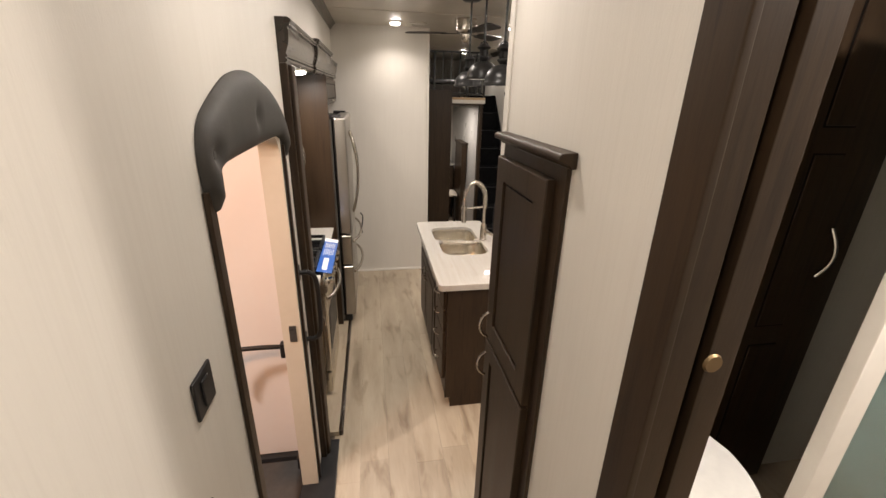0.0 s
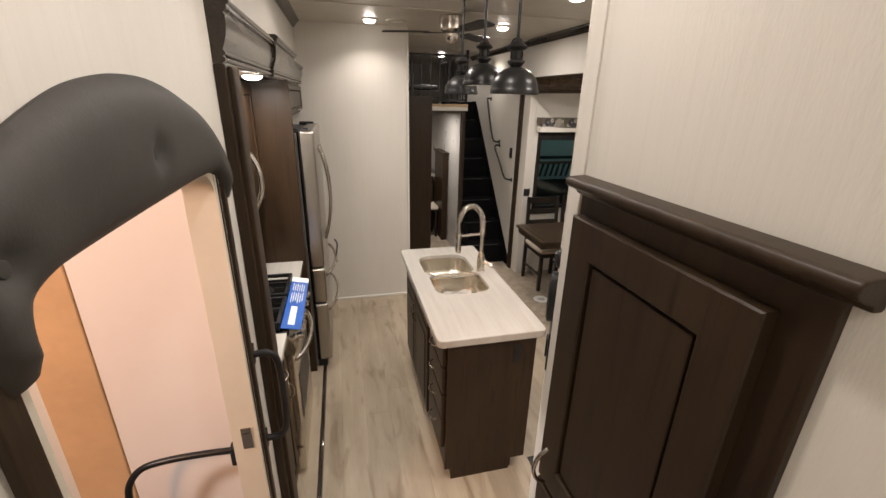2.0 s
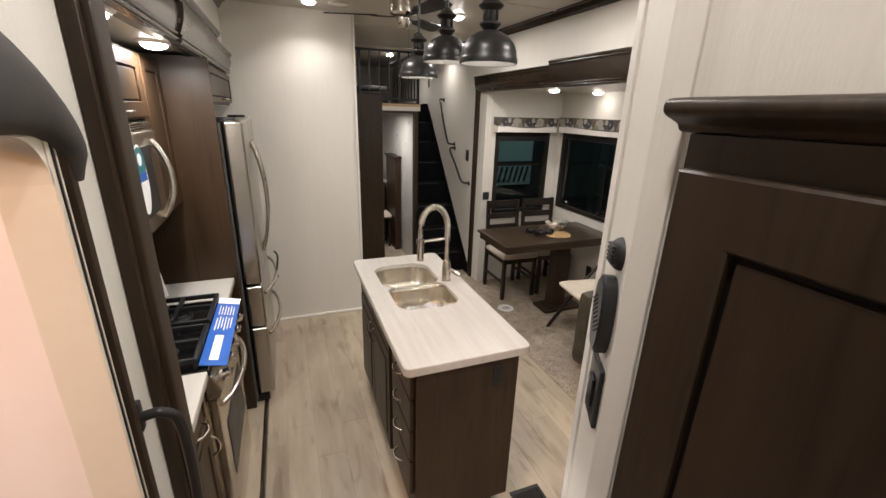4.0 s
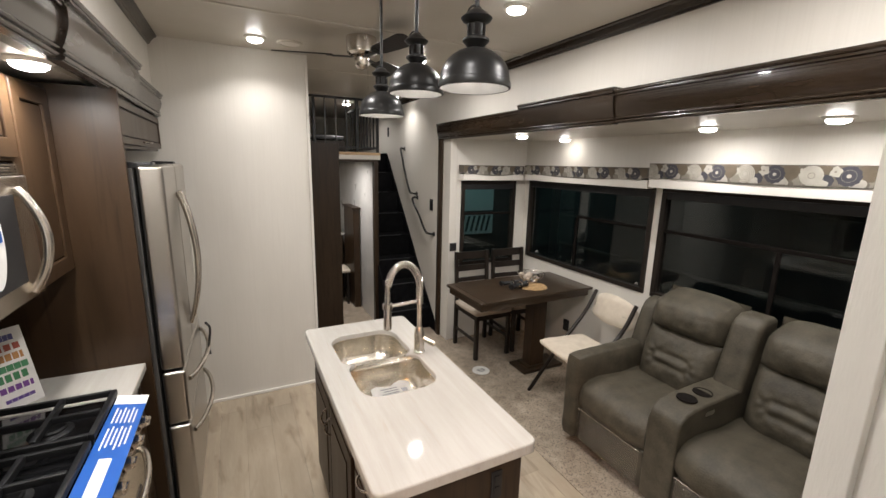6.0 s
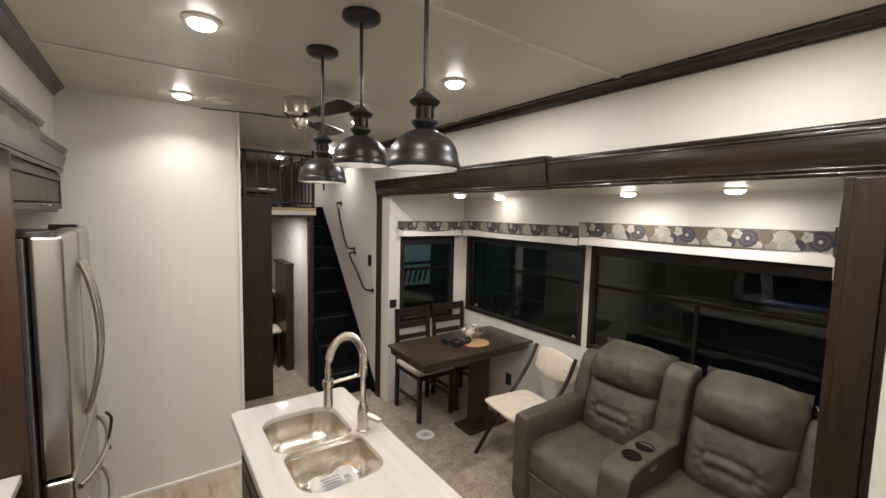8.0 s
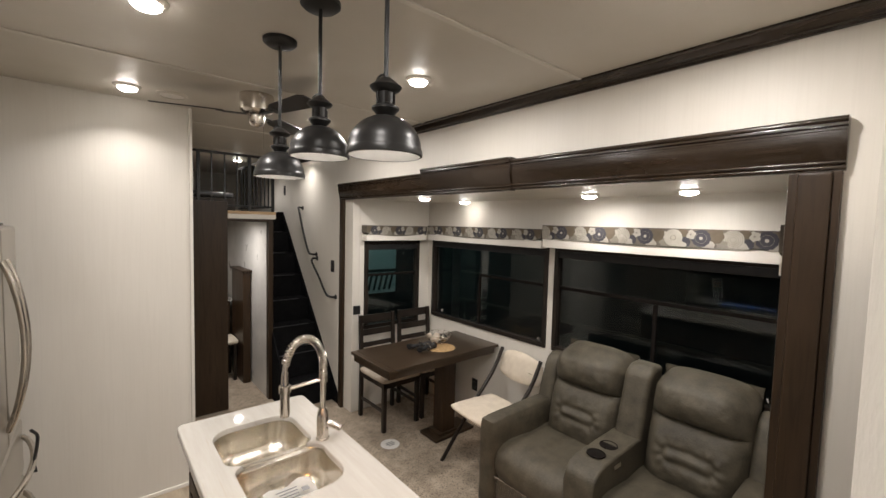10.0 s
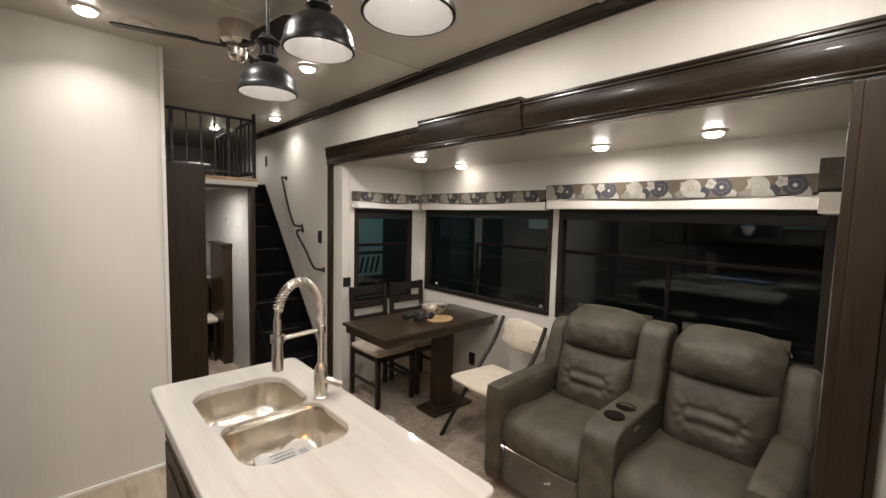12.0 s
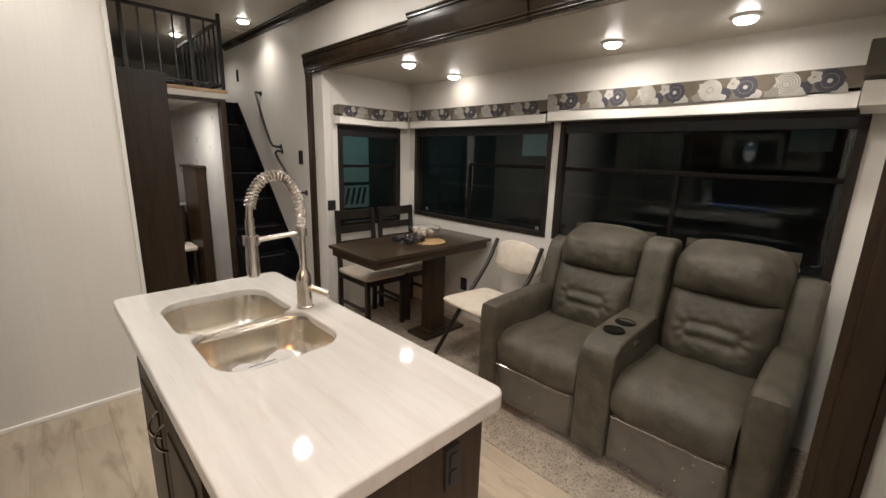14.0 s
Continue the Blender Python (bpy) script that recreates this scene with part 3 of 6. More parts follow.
def bowl(bm, x0, x1, y0, y1, depth, r, n=7):
    """A rounded basin, open at the top, below the worktop."""
    def ring(inset, z, rr):
        pts = []
        for cx, cy, a0 in ((x1 - inset - rr, y1 - inset - rr, 0), (x0 + inset + rr, y1 - inset - rr, 90), (x0 + inset + rr, y0 + inset + rr, 180), (x1 - inset - rr, y0 + inset + rr, 270)):
            for k in range(n):
                a = radians(a0 + 90 * k / (n - 1))
                pts.append(bm.verts.new((cx + rr * math.cos(a), cy + rr * math.sin(a), z)))
        return pts
    zt = IZ - 0.012
    rings = [ring(-0.004, zt, r), ring(0.0, zt - 0.012, r), ring(0.010, zt - depth * 0.6, r), ring(0.016, zt - depth + 0.03, r), ring(0.03, zt - depth + 0.008, r), ring(0.055, zt - depth, r * 0.8)]
    for a, b in zip(rings, rings[1:]):
        for i in range(len(a)):
            j = (i + 1) % len(a)
            bm.faces.new((a[i], b[i], b[j], a[j]))
    bm.faces.new(rings[-1])
    return rings[0]


SINK = [(0.850, 1.168, 3.052, 3.362), (0.864, 1.178, 2.758, 3.044)]   # far and near bowl


def island():
    isl = thing("kitchen_island", "dark espresso kitchen island cabinet with drawers", "kitchen island", at=(0, 0, 0))
    bx0, bx1, by0, by1, top = 0.795, 1.262, 2.36, 3.49, IZ - 0.04
    part("body", join(boxes((bx0 + 0.02, 0.84, by0, by1, 0.09, top), (0.84, 1.20, by0, 2.72, 0.09, top), (0.84, 1.20, 3.40, by1, 0.09, top), (1.20, bx1, by0, by1, 0.09, top), (0.84, 1.20, 2.72, 3.40, 0.09, 0.55), bevel=0.002), boxes((bx0 + 0.06, bx1 - 0.07, by0 + 0.004, by1 - 0.01, 0.0, 0.09))), WOOD, isl)
    part("end_panel", boxes((bx0 + 0.02, bx1 - 0.001, by0 - 0.012, by0 - 0.001, 0.075, top - 0.001), (bx0 + 0.055, bx1 - 0.085, by0 - 0.011, by0 - 0.001, 0.0, 0.0749), bevel=0.0015), WOOD, isl)
    y = by0 + 0.012
    hs = [0.115, 0.155, 0.155, 0.185]
    z = top - 0.03
    for h in hs:
        d = part("drawer", boxes((bx0, bx0 + 0.019, y, y + 0.30, z - h, z - 0.012), bevel=0.004), WOOD, isl)
        part("handle", arch_handle(bx0, y + 0.15, z - h / 2 - 0.006), NICKEL, d, "brushed nickel bow handle")
        z -= h
    for i, (y0, y1) in enumerate(((2.73, 3.105), (3.115, 3.48))):
        dr = part("door", join(boxes((bx0, bx0 + 0.019, y0, y1, 0.12, top - 0.16), bevel=0.004), boxes((bx0 - 0.005, bx0 + 0.001, y0 + 0.055, y1 - 0.055, 0.18, top - 0.22), bevel=0.004)), WOOD, isl)
        part("handle", arch_handle(bx0, y1 - 0.035 if i == 0 else y0 + 0.035, 0.60, True), NICKEL, dr, "brushed nickel bow handle")
        part("false_drawer", boxes((bx0, bx0 + 0.019, y0, y1, top - 0.148, top - 0.03), bevel=0.004), WOOD, isl)
    part("outlet", join(boxes((1.145, 1.185, by0 - 0.018, by0 - 0.012, 0.70, 0.80), bevel=0.002), boxes((1.155, 1.175, by0 - 0.021, by0 - 0.018, 0.755, 0.785), (1.155, 1.175, by0 - 0.021, by0 - 0.018, 0.715, 0.745), bevel=0.001)), BLACK_PL, isl, "black outlet plate")
    return isl


def arch_handle(x, y, z, upright=False, out=-1):
    pts = []
    for i in range(9):
        t = i / 8
        a = (t - 0.5) * 0.085
        d = 0.004 + 0.026 * math.sin(math.pi * t) ** 0.6
        pts.append((x + out * d, y, z + a) if upright else (x + out * d, y + a, z))
    return tube(pts, 0.0042, 8)


island()


def rounded(x0, x1, y0, y1, r, n=6):
    out = []
    for cx, cy, a0 in ((x1 - r, y1 - r, 0), (x0 + r, y1 - r, 90), (x0 + r, y0 + r, 180), (x1 - r, y0 + r, 270)):
        for k in range(n):
            a = radians(a0 + 90 * k / (n - 1))
            out.append((cx + r * math.cos(a), cy + r * math.sin(a)))
    return out


def sink_outline():
    """Both bowls as one cut-out with a waist between them."""
    (fx0, fx1, fy0, fy1), (nx0, nx1, ny0, ny1) = SINK

    def arc(cx, cy, r, a0, a1, n=7):
        return [(cx + r * math.cos(radians(a0 + (a1 - a0) * k / (n - 1))), cy + r * math.sin(radians(a0 + (a1 - a0) * k / (n - 1)))) for k in range(n)]
    r, q = 0.085, 0.05
    out = arc(nx0 + r, ny0 + r, r, 180, 270) + arc(nx1 - r, ny0 + r, r, 270, 360) + arc(nx1 - q, ny1 - q, q, 0, 75, 5)
    out += arc(fx1 - q, fy0 + q, q, -75, 0, 5) + arc(fx1 - r, fy1 - r, r, 0, 90) + arc(fx0 + r, fy1 - r, r, 90, 180)
    out += arc(fx0 + q, fy0 + q, q, 180, 255, 5) + arc(nx0 + q, ny1 - q, q, 105, 180, 5)
    return out


def worktop_with_sink():
    """The island worktop with two rounded cut-outs, made from a filled outline."""
    bm = bmesh.new()
    edges = []
    for line in [rounded(IX0, IX1, IY0, IY1, 0.03), sink_outline()]:
        vs = [bm.verts.new((x, y, IZ)) for x, y in line]
        edges += [bm.edges.new((vs[i], vs[(i + 1) % len(vs)])) for i in range(len(vs))]
    bmesh.ops.triangle_fill(bm, edges=edges, use_beauty=True, use_dissolve=False)
    top = bm.faces[:]
    ext = bmesh.ops.extrude_face_region(bm, geom=top)
    bmesh.ops.translate(bm, vec=(0, 0, -0.04), verts=[v for v in ext["geom"] if isinstance(v, bmesh.types.BMVert)])
    bmesh.ops.recalc_face_normals(bm, faces=bm.faces[:])
    rim = [e for e in bm.edges if len(e.link_faces) == 2 and e.calc_face_angle(0) > 1.2]
    bmesh.ops.bevel(bm, geom=rim, offset=0.006, segments=3, profile=0.5, affect="EDGES")
    return bm


solid("island_worktop", worktop_with_sink(), COUNTER, "white stone-look island worktop with veining", "worktop", smooth=False)
sink = thing("kitchen_sink", "double-bowl undermount stainless steel sink", "sink")
for (x0, x1, y0, y1), nm in zip(SINK, ("far_bowl", "near_bowl")):
    b = bmesh.new()
    bowl(b, x0, x1, y0, y1, 0.135, 0.085)
    ob = part("bowl", b, STEEL, sink)
    if nm == "far_bowl":
        part("divider", boxes((x0 + 0.02, x1 - 0.02, y0 - 0.030, y0 + 0.022, IZ - 0.024, IZ - 0.0155), bevel=0.004), STEEL, sink)
    part("drain", lathe([(0.0, 0.002), (0.03, 0.002), (0.042, 0.006), (0.045, 0.0)], 24, ((x0 + x1) / 2, (y0 + y1) / 2, IZ - 0.145)), CHROME, ob)


def faucet():
    f = thing("kitchen_faucet", "brushed nickel spring-coil pull-down kitchen faucet", "faucet")
    bx, by = 1.200, 3.050
    part("base", lathe([(0.0, 0), (0.027, 0), (0.027, 0.004), (0.0235, 0.008), (0.0235, 0.085), (0.022, 0.105), (0.013, 0.125), (0.0, 0.125)], 24, (bx, by, IZ)), NICKEL, f)
    part("lever", boxes((0.0, 0.082, -0.017, 0.017, -0.009, 0.009), bevel=0.006, m=pose(bx, by, IZ + 0.072, 0, 22, -38)), NICKEL, f)
    dx, dy = -0.999, 0.04  # towards the spout
    rise, reach = 0.330, 0.150
    part("riser", tube([(bx, by, IZ + 0.09), (bx, by, IZ + rise)], 0.011, 12), NICKEL, f)
    arc = [(bx, by, IZ + 0.25 + 0.02 * i) for i in range(4)]
    for i in range(25):
        a = math.pi * i / 24
        d = reach / 2 * (1 - math.cos(a))
        arc.append((bx + dx * d, by + dy * d, IZ + rise - 0.03 + 0.120 * math.sin(a)))
    ex, ey = bx + dx * reach, by + dy * reach
    arc.append((ex, ey, IZ + 0.29))
    part("hose", tube(arc, 0.009, 10), NICKEL, f)
    coil, P = [], [Vector(p) for p in arc]
    length = [0.0]
    for a, b in zip(P, P[1:]):
        length.append(length[-1] + (b - a).length)
    turns, k = 34, 34 * 9
    nrm = Vector((-dy, dx, 0))
    for i in range(k + 1):
        s = length[-1] * 0.90 * i / k
        j = max(q for q in range(len(P) - 1) if length[q] <= s + 1e-9)
        w = (s - length[j]) / max(length[j + 1] - length[j], 1e-6)
        c, d = P[j].lerp(P[j + 1], w), (P[j + 1] - P[j]).normalized()
        up = d.cross(nrm)
        a = 2 * math.pi * turns * i / k
        coil.append(c + 0.0145 * (math.cos(a) * nrm + math.sin(a) * up))
    part("spring_coil", tube(coil, 0.0031, 6), NICKEL, f)
    part("spray_head", lathe([(0.0, 0.0), (0.017, 0.0), (0.019, 0.02), (0.017, 0.08), (0.013, 0.11), (0.012, 0.17), (0.0, 0.17)], 20, (ex, ey, IZ + 0.13)), NICKEL, f)
    part("holder_arm", join(tube([(bx, by, IZ + 0.245), (ex, ey, IZ + 0.235)], 0.0075), lathe([(0.016, 0), (0.022, 0.002), (0.022, 0.028), (0.016, 0.03)], 18, (ex, ey, IZ + 0.222)), lathe([(0.011, 0), (0.017, 0.002), (0.017, 0.028), (0.011, 0.03)], 18, (bx, by, IZ + 0.232))), NICKEL, f)
    return f


faucet()


# ---- recliners ----
def cushion(x0, x1, y0, y1, z0, z1, puff=0.03, seg=8, bevel=0.035, m=None):
    """A stuffed block: rounded edges and bulging faces."""
    bm = bmesh.new()
    grid_box(bm, x0, x1, y0, y1, z0, z1)
    bmesh.ops.subdivide_edges(bm, edges=bm.edges[:], cuts=seg, use_grid_fill=True)
    c, h = Vector(((x0 + x1) / 2, (y0 + y1) / 2, (z0 + z1) / 2)), Vector(((x1 - x0) / 2, (y1 - y0) / 2, (z1 - z0) / 2))
    rr = min(h) * 0.95 if bevel > min(h) else bevel
    for v in bm.verts:
        p = v.co - c
        q = Vector([max(-(h[i] - rr), min(h[i] - rr, p[i])) for i in range(3)])
        d = p - q
        if d.length > 1e-6:
            face = max(range(3), key=lambda i: abs(p[i]) / h[i])
            on = sum(1 for i in range(3) if abs(p[i]) > h[i] - rr)
            v.co = c + q + d.normalized() * rr
            u = [p[i] / h[i] for i in range(3) if i != face]
            bulge = puff * (1 - u[0] ** 2) * (1 - u[1] ** 2)
            v.co[face] += bulge * (1 if p[face] > 0 else -1)
        v.co += 0.004 * noise.noise_vector(v.co * 9)
    if m is not None:
        bmesh.ops.transform(bm, matrix=m, verts=bm.verts)
    return bm


def backrest(y0, y1):
    """A tufted back: a head roll over a lower pad that is pulled in by a seam with short pleats."""
    bm = bmesh.new()
    ny, nz = 52, 72
    xb = 3.06
    rows = []
    for j in range(nz + 1):
        t = j / nz
        z = 0.43 + 0.565 * t
        row = []
        for i in range(ny + 1):
            s = i / ny
            u = 2 * s - 1
            edge = (1 - abs(u) ** 5)
            roll = 0.092 * math.sin(math.pi * min(1, max(0, (t - 0.60) / 0.40))) ** 0.42 if t > 0.60 else 0.0
            low = 0.075 * math.sin(math.pi * t / 0.60) ** 0.55 if t <= 0.60 else 0.0
            across, high = u * (y1 - y0) / 2, 0.58 * (t - 0.315) + 0.014 * u * u
            ring = math.hypot(max(0.0, abs(across) - 0.080), high) - 0.034
            pinch = -0.012 * math.exp(-(ring / 0.017) ** 2) - 0.008 * math.exp(-(ring / 0.045) ** 2)
            fan = math.atan2(high, abs(across) - 0.085)
            pleat = 0.0040 * math.cos(fan * 8 + 2 * noise.noise(Vector((u * 3, y0 * 7, 1)))) * math.exp(-((ring - 0.028) / 0.022) ** 2) * (1.0 if abs(across) > 0.07 else 0.45)
            lean = 0.13 * (1 - t)
            x = xb - 0.150 - lean + 0.125 * max(0.0, (t - 0.87) / 0.13) ** 2 - (roll + low + pinch + pleat) * edge + 0.05 * abs(u) ** 6 + 0.008 * noise.noise(Vector((s * 5, t * 7, y0 * 3))) + 0.003 * noise.noise(Vector((s * 17, t * 21, y0 * 9)))
            yy = y0 + (y1 - y0) * s
            zz = z - 0.075 * abs(u) ** 6 * (t ** 5) + 0.012 * (1 - u * u) * t ** 6
            row.append(bm.verts.new((x, yy, zz)))
        rows.append(row)
    back = [[bm.verts.new((xb, y0 + (y1 - y0) * i / ny, 0.43 + 0.56 * j / nz)) for i in (0, ny)] for j in (0, nz)]
    for a, b in zip(rows, rows[1:]):
        for i in range(ny):
            bm.faces.new((a[i], a[i + 1], b[i + 1], b[i]))
    bl, br, tl, tr = back[0][0], back[0][1], back[1][0], back[1][1]
    bm.faces.new([bl] + [r[0] for r in rows] + [tl])
    bm.faces.new([br, tr] + [r[-1] for r in reversed(rows)])
    bm.faces.new([tl, *rows[-1], tr])
    bm.faces.new([bl, br, *reversed(rows[0])])
    bm.faces.new((bl, tl, tr, br))
    return bm


def seat_body(y0, y1):
    """A padded seat: level top, full waterfall front, a seam down the middle."""
    bm = bmesh.new()
    prof = [(2.93, 0.46), (2.80, 0.468), (2.66, 0.474), (2.52, 0.478), (2.42, 0.476), (2.35, 0.462), (2.305, 0.435), (2.285, 0.40), (2.278, 0.36), (2.282, 0.32), (2.295, 0.29), (2.315, 0.272), (2.36, 0.262), (2.93, 0.262)]
    ny = 20
    rows = []
    for i in range(ny + 1):
        u = 2 * i / ny - 1
        e = 1 - abs(u) ** 6
        seam = 0.007 * math.exp(-(u / 0.05) ** 2)
        row = []
        for k, (x, z) in enumerate(prof):
            soft = e * (0.03 if k < 12 else 0.0) - 0.03 * (1 if k < 12 else 0)
            cx, cz = 2.62, 0.36
            d = Vector((x - cx, z - cz)).normalized()
            w = 0.006 * noise.noise(Vector((x * 7, u * 3 + y0 * 5, z * 7)))
            row.append(bm.verts.new((x + d.x * (soft - seam + w), y0 + (y1 - y0) * i / ny, z + d.y * (soft - seam + w))))
        rows.append(row)
    for a, b in zip(rows, rows[1:]):
        for k in range(len(prof)):
            j = (k + 1) % len(prof)
            bm.faces.new((a[k], a[j], b[j], b[k]))
    bm.faces.new(rows[0])
    bm.faces.new(rows[-1][::-1])
    return bm


def console_body(y0, y1):
    prof = [(2.95, 0.05), (2.95, 0.615), (2.60, 0.608), (2.42, 0.60), (2.36, 0.585), (2.318, 0.55), (2.30, 0.50), (2.30, 0.05)]
    return prism(prof, "y", y0, y1, 0.014, 3)


def recliner_pair():
    s = thing("theater_sofa", "grey leather twin recliner sofa with cup-holder console", "sofa", at=(-0.012, 0.028, 0))
    part("base", boxes((2.36, 3.05, 1.86, 3.18, 0.03, 0.26), bevel=0.01), LEATHER, s)
    for y0, y1 in ((2.605, 3.065), (1.985, 2.435)):
        part("seat_cushion", seat_body(y0, y1), LEATHER, s)
        fr = part("footrest", cushion(2.315, 2.40, y0 + 0.005, y1 - 0.005, 0.06, 0.285, 0.008, 8, 0.02), LEATHER, s)
        part("plastic_wrap", boxes((2.296, 2.298, y0 + 0.012, y1 - 0.012, 0.075, 0.285)), CLEAR, fr, "clear plastic wrap over the footrest", False)
        # thin chrome tube put in as the glint on the wrap's top edge
        part("wrap_glint", tube([(2.297, y0 + 0.012 + (y1 - y0 - 0.024) * i / 30, 0.285 + 0.0025 * math.sin(i * 2.3)) for i in range(31)], 0.003, 6), CHROME, fr, "glint along the top edge of the plastic wrap, as a chrome tube")
        part("backrest", backrest(y0 - 0.022, y1 - 0.005), LEATHER, s)
    for y0, y1, x0 in ((3.068, 3.19, 2.29), (1.85, 1.983, 2.31)):
        part("armrest", cushion(x0, 2.98, y0, y1, 0.05, 0.605, 0.006, 10, 0.035), LEATHER, s)
        part("side_wing", prism([(2.82, 0.52), (2.88, 0.72), (2.915, 0.82), (2.945, 0.865), (2.985, 0.888), (3.05, 0.895), (3.05, 0.50)], "y", y0 - 0.006, y1 - 0.016, 0.030, 4), LEATHER, s)
    con = part("console", console_body(2.438, 2.602), LEATHER, s)
    for cx in (2.47, 2.60):
        part("cup_holder", join(lathe([(0.036, -0.002), (0.042, 0.004), (0.046, 0.005), (0.048, 0.0)], 28, (cx, 2.52, 0.606)), lathe([(0.0, 0.0023), (0.0415, 0.0022)], 28, (cx, 2.52, 0.606))), GROOVE, con, "black cup holder")
    part("console_back", prism([(2.765, 0.56), (2.83, 0.78), (2.87, 0.92), (2.90, 0.96), (2.95, 0.982), (3.05, 0.98), (3.05, 0.55)], "y", 2.437, 2.588, 0.03, 4), LEATHER, s)
    part("control_plate", boxes((2.50, 2.57, 2.434, 2.438, 0.545, 0.57), bevel=0.001), CHROME, con, "small chrome control plate")
    return s


recliner_pair()


# ---- dining ----
def dining_table():
    t = thing("dining_table", "dark-stained wooden pedestal dining table", "table", at=(0, 0.02, 0))
    x0, x1, y0, y1, z = 2.02, 3.13, 3.81, 4.36, 0.75
    part("tabletop", boxes((x0 + 0.05, x1, y0, y1, z - 0.022, z), (x0, x0 + 0.05, y0, y1, z - 0.024, z - 0.001), bevel=0.005), TABLE_WOOD, t)
    part("apron", boxes((x0 + 0.02, x1 - 0.03, y0 + 0.02, y0 + 0.045, z - 0.075, z - 0.023), (x0 + 0.02, x1 - 0.03, y1 - 0.045, y1 - 0.02, z - 0.075, z - 0.023), (x0 + 0.02, x0 + 0.045, y0 + 0.045, y1 - 0.045, z - 0.075, z - 0.023), bevel=0.003), TABLE_WOOD, t)
    part("pedestal", boxes((2.66, 2.80, 3.98, 4.10, 0.03, z - 0.0231), bevel=0.008), WOOD, t)
    part("foot", join(boxes((2.56, 2.98, 3.93, 4.15, 0.006, 0.032), bevel=0.008), boxes((2.62, 2.84, 3.96, 4.12, 0.0325, 0.05), bevel=0.006)), TABLE_WOOD, t)
    return t


def dining_chair():
    c = thing("dining_chair", "black wooden ladder-back chair with beige padded seat", "chair", "chairs at the dining table")
    for x in (-0.17, 0.17):
        part("leg", prism([(-0.205, 0.0), (-0.17, 0.0), (-0.17, 0.42), (-0.205, 0.42)], "x", x - 0.017, x + 0.017, 0.003), BLACK_WD, c)
        part("leg", join(prism([(0.19, 0.0), (0.225, 0.0), (0.215, 0.45), (0.245, 0.92), (0.215, 0.92), (0.182, 0.45)], "x", x - 0.016, x + 0.016, 0.003)), BLACK_WD, c)
    part("seat_frame", boxes((-0.185, 0.185, -0.205, 0.205, 0.375, 0.42), bevel=0.004), BLACK_WD, c)
    part("seat", cushion(-0.195, 0.195, -0.215, 0.195, 0.415, 0.465, 0.012, 8, 0.022), BEIGE, c, "beige padded seat")
    for z0, z1 in ((0.84, 0.915), (0.725, 0.785), (0.62, 0.665)):
        yy = 0.205 + (z0 - 0.45) * 0.06
        part("back_slat", boxes((-0.156, 0.156, yy, yy + 0.014, z0, z1), bevel=0.004), BLACK_WD, c)
    for x in (-0.17, 0.17):
        part("stretcher", boxes((x - 0.009, x + 0.009, -0.17, 0.185, 0.16, 0.185), bevel=0.003), BLACK_WD, c)
    return c


dining_table()
chair = dining_chair()
chair.matrix_basis = pose(2.50, 4.555, 0)
copy_thing(chair, pose(2.915, 4.56, 0, 0, 0, -2))


def folding_chair():
    c = thing("folding_chair", "black folding chair with cream padded seat and back", "chair", at=(2.655, 3.48, 0), rz=-96)
    part("seat", cushion(-0.19, 0.19, -0.21, 0.19, 0.42, 0.462, 0.012, 8, 0.02), CREAM, c, "cream padded seat")
    bm = cushion(-0.205, 0.205, -0.018, 0.022, 0, 0.20, 0.01, 9, 0.02)
    for v in bm.verts:
        v.co.y += -0.10 * (1 - (v.co.x / 0.22) ** 2) * 0.35
        v.co.z -= 0.045 * (abs(v.co.x) / 0.205) ** 3 * (1 if v.co.z > 0.1 else -0.3)
    bmesh.ops.transform(bm, matrix=Matrix.Translation((0, 0.285, 0.60)) @ pose(0, 0, 0, -14, 0, 0), verts=bm.verts)
    part("backrest", bm, CREAM, c, "cream padded curved back")
    for x in (-0.20, 0.20):
        part("frame_rail", tube(smooth_path([(x * 1.25, -0.23, 0.0), (x, -0.02, 0.36), (x, 0.20, 0.62), (x, 0.30, 0.80)]), 0.0145, 8), BLACK_WD, c)
        part("rear_leg", tube(smooth_path([(x * 0.9, 0.30, 0.0), (x * 0.9, 0.12, 0.26), (x * 0.9, -0.08, 0.43)]), 0.013, 8), BLACK_WD, c)
    part("cross_bar", tube([(-0.18, 0.25, 0.075), (0.18, 0.25, 0.075)], 0.009, 8), BLACK_WD, c)
    return c


folding_chair()


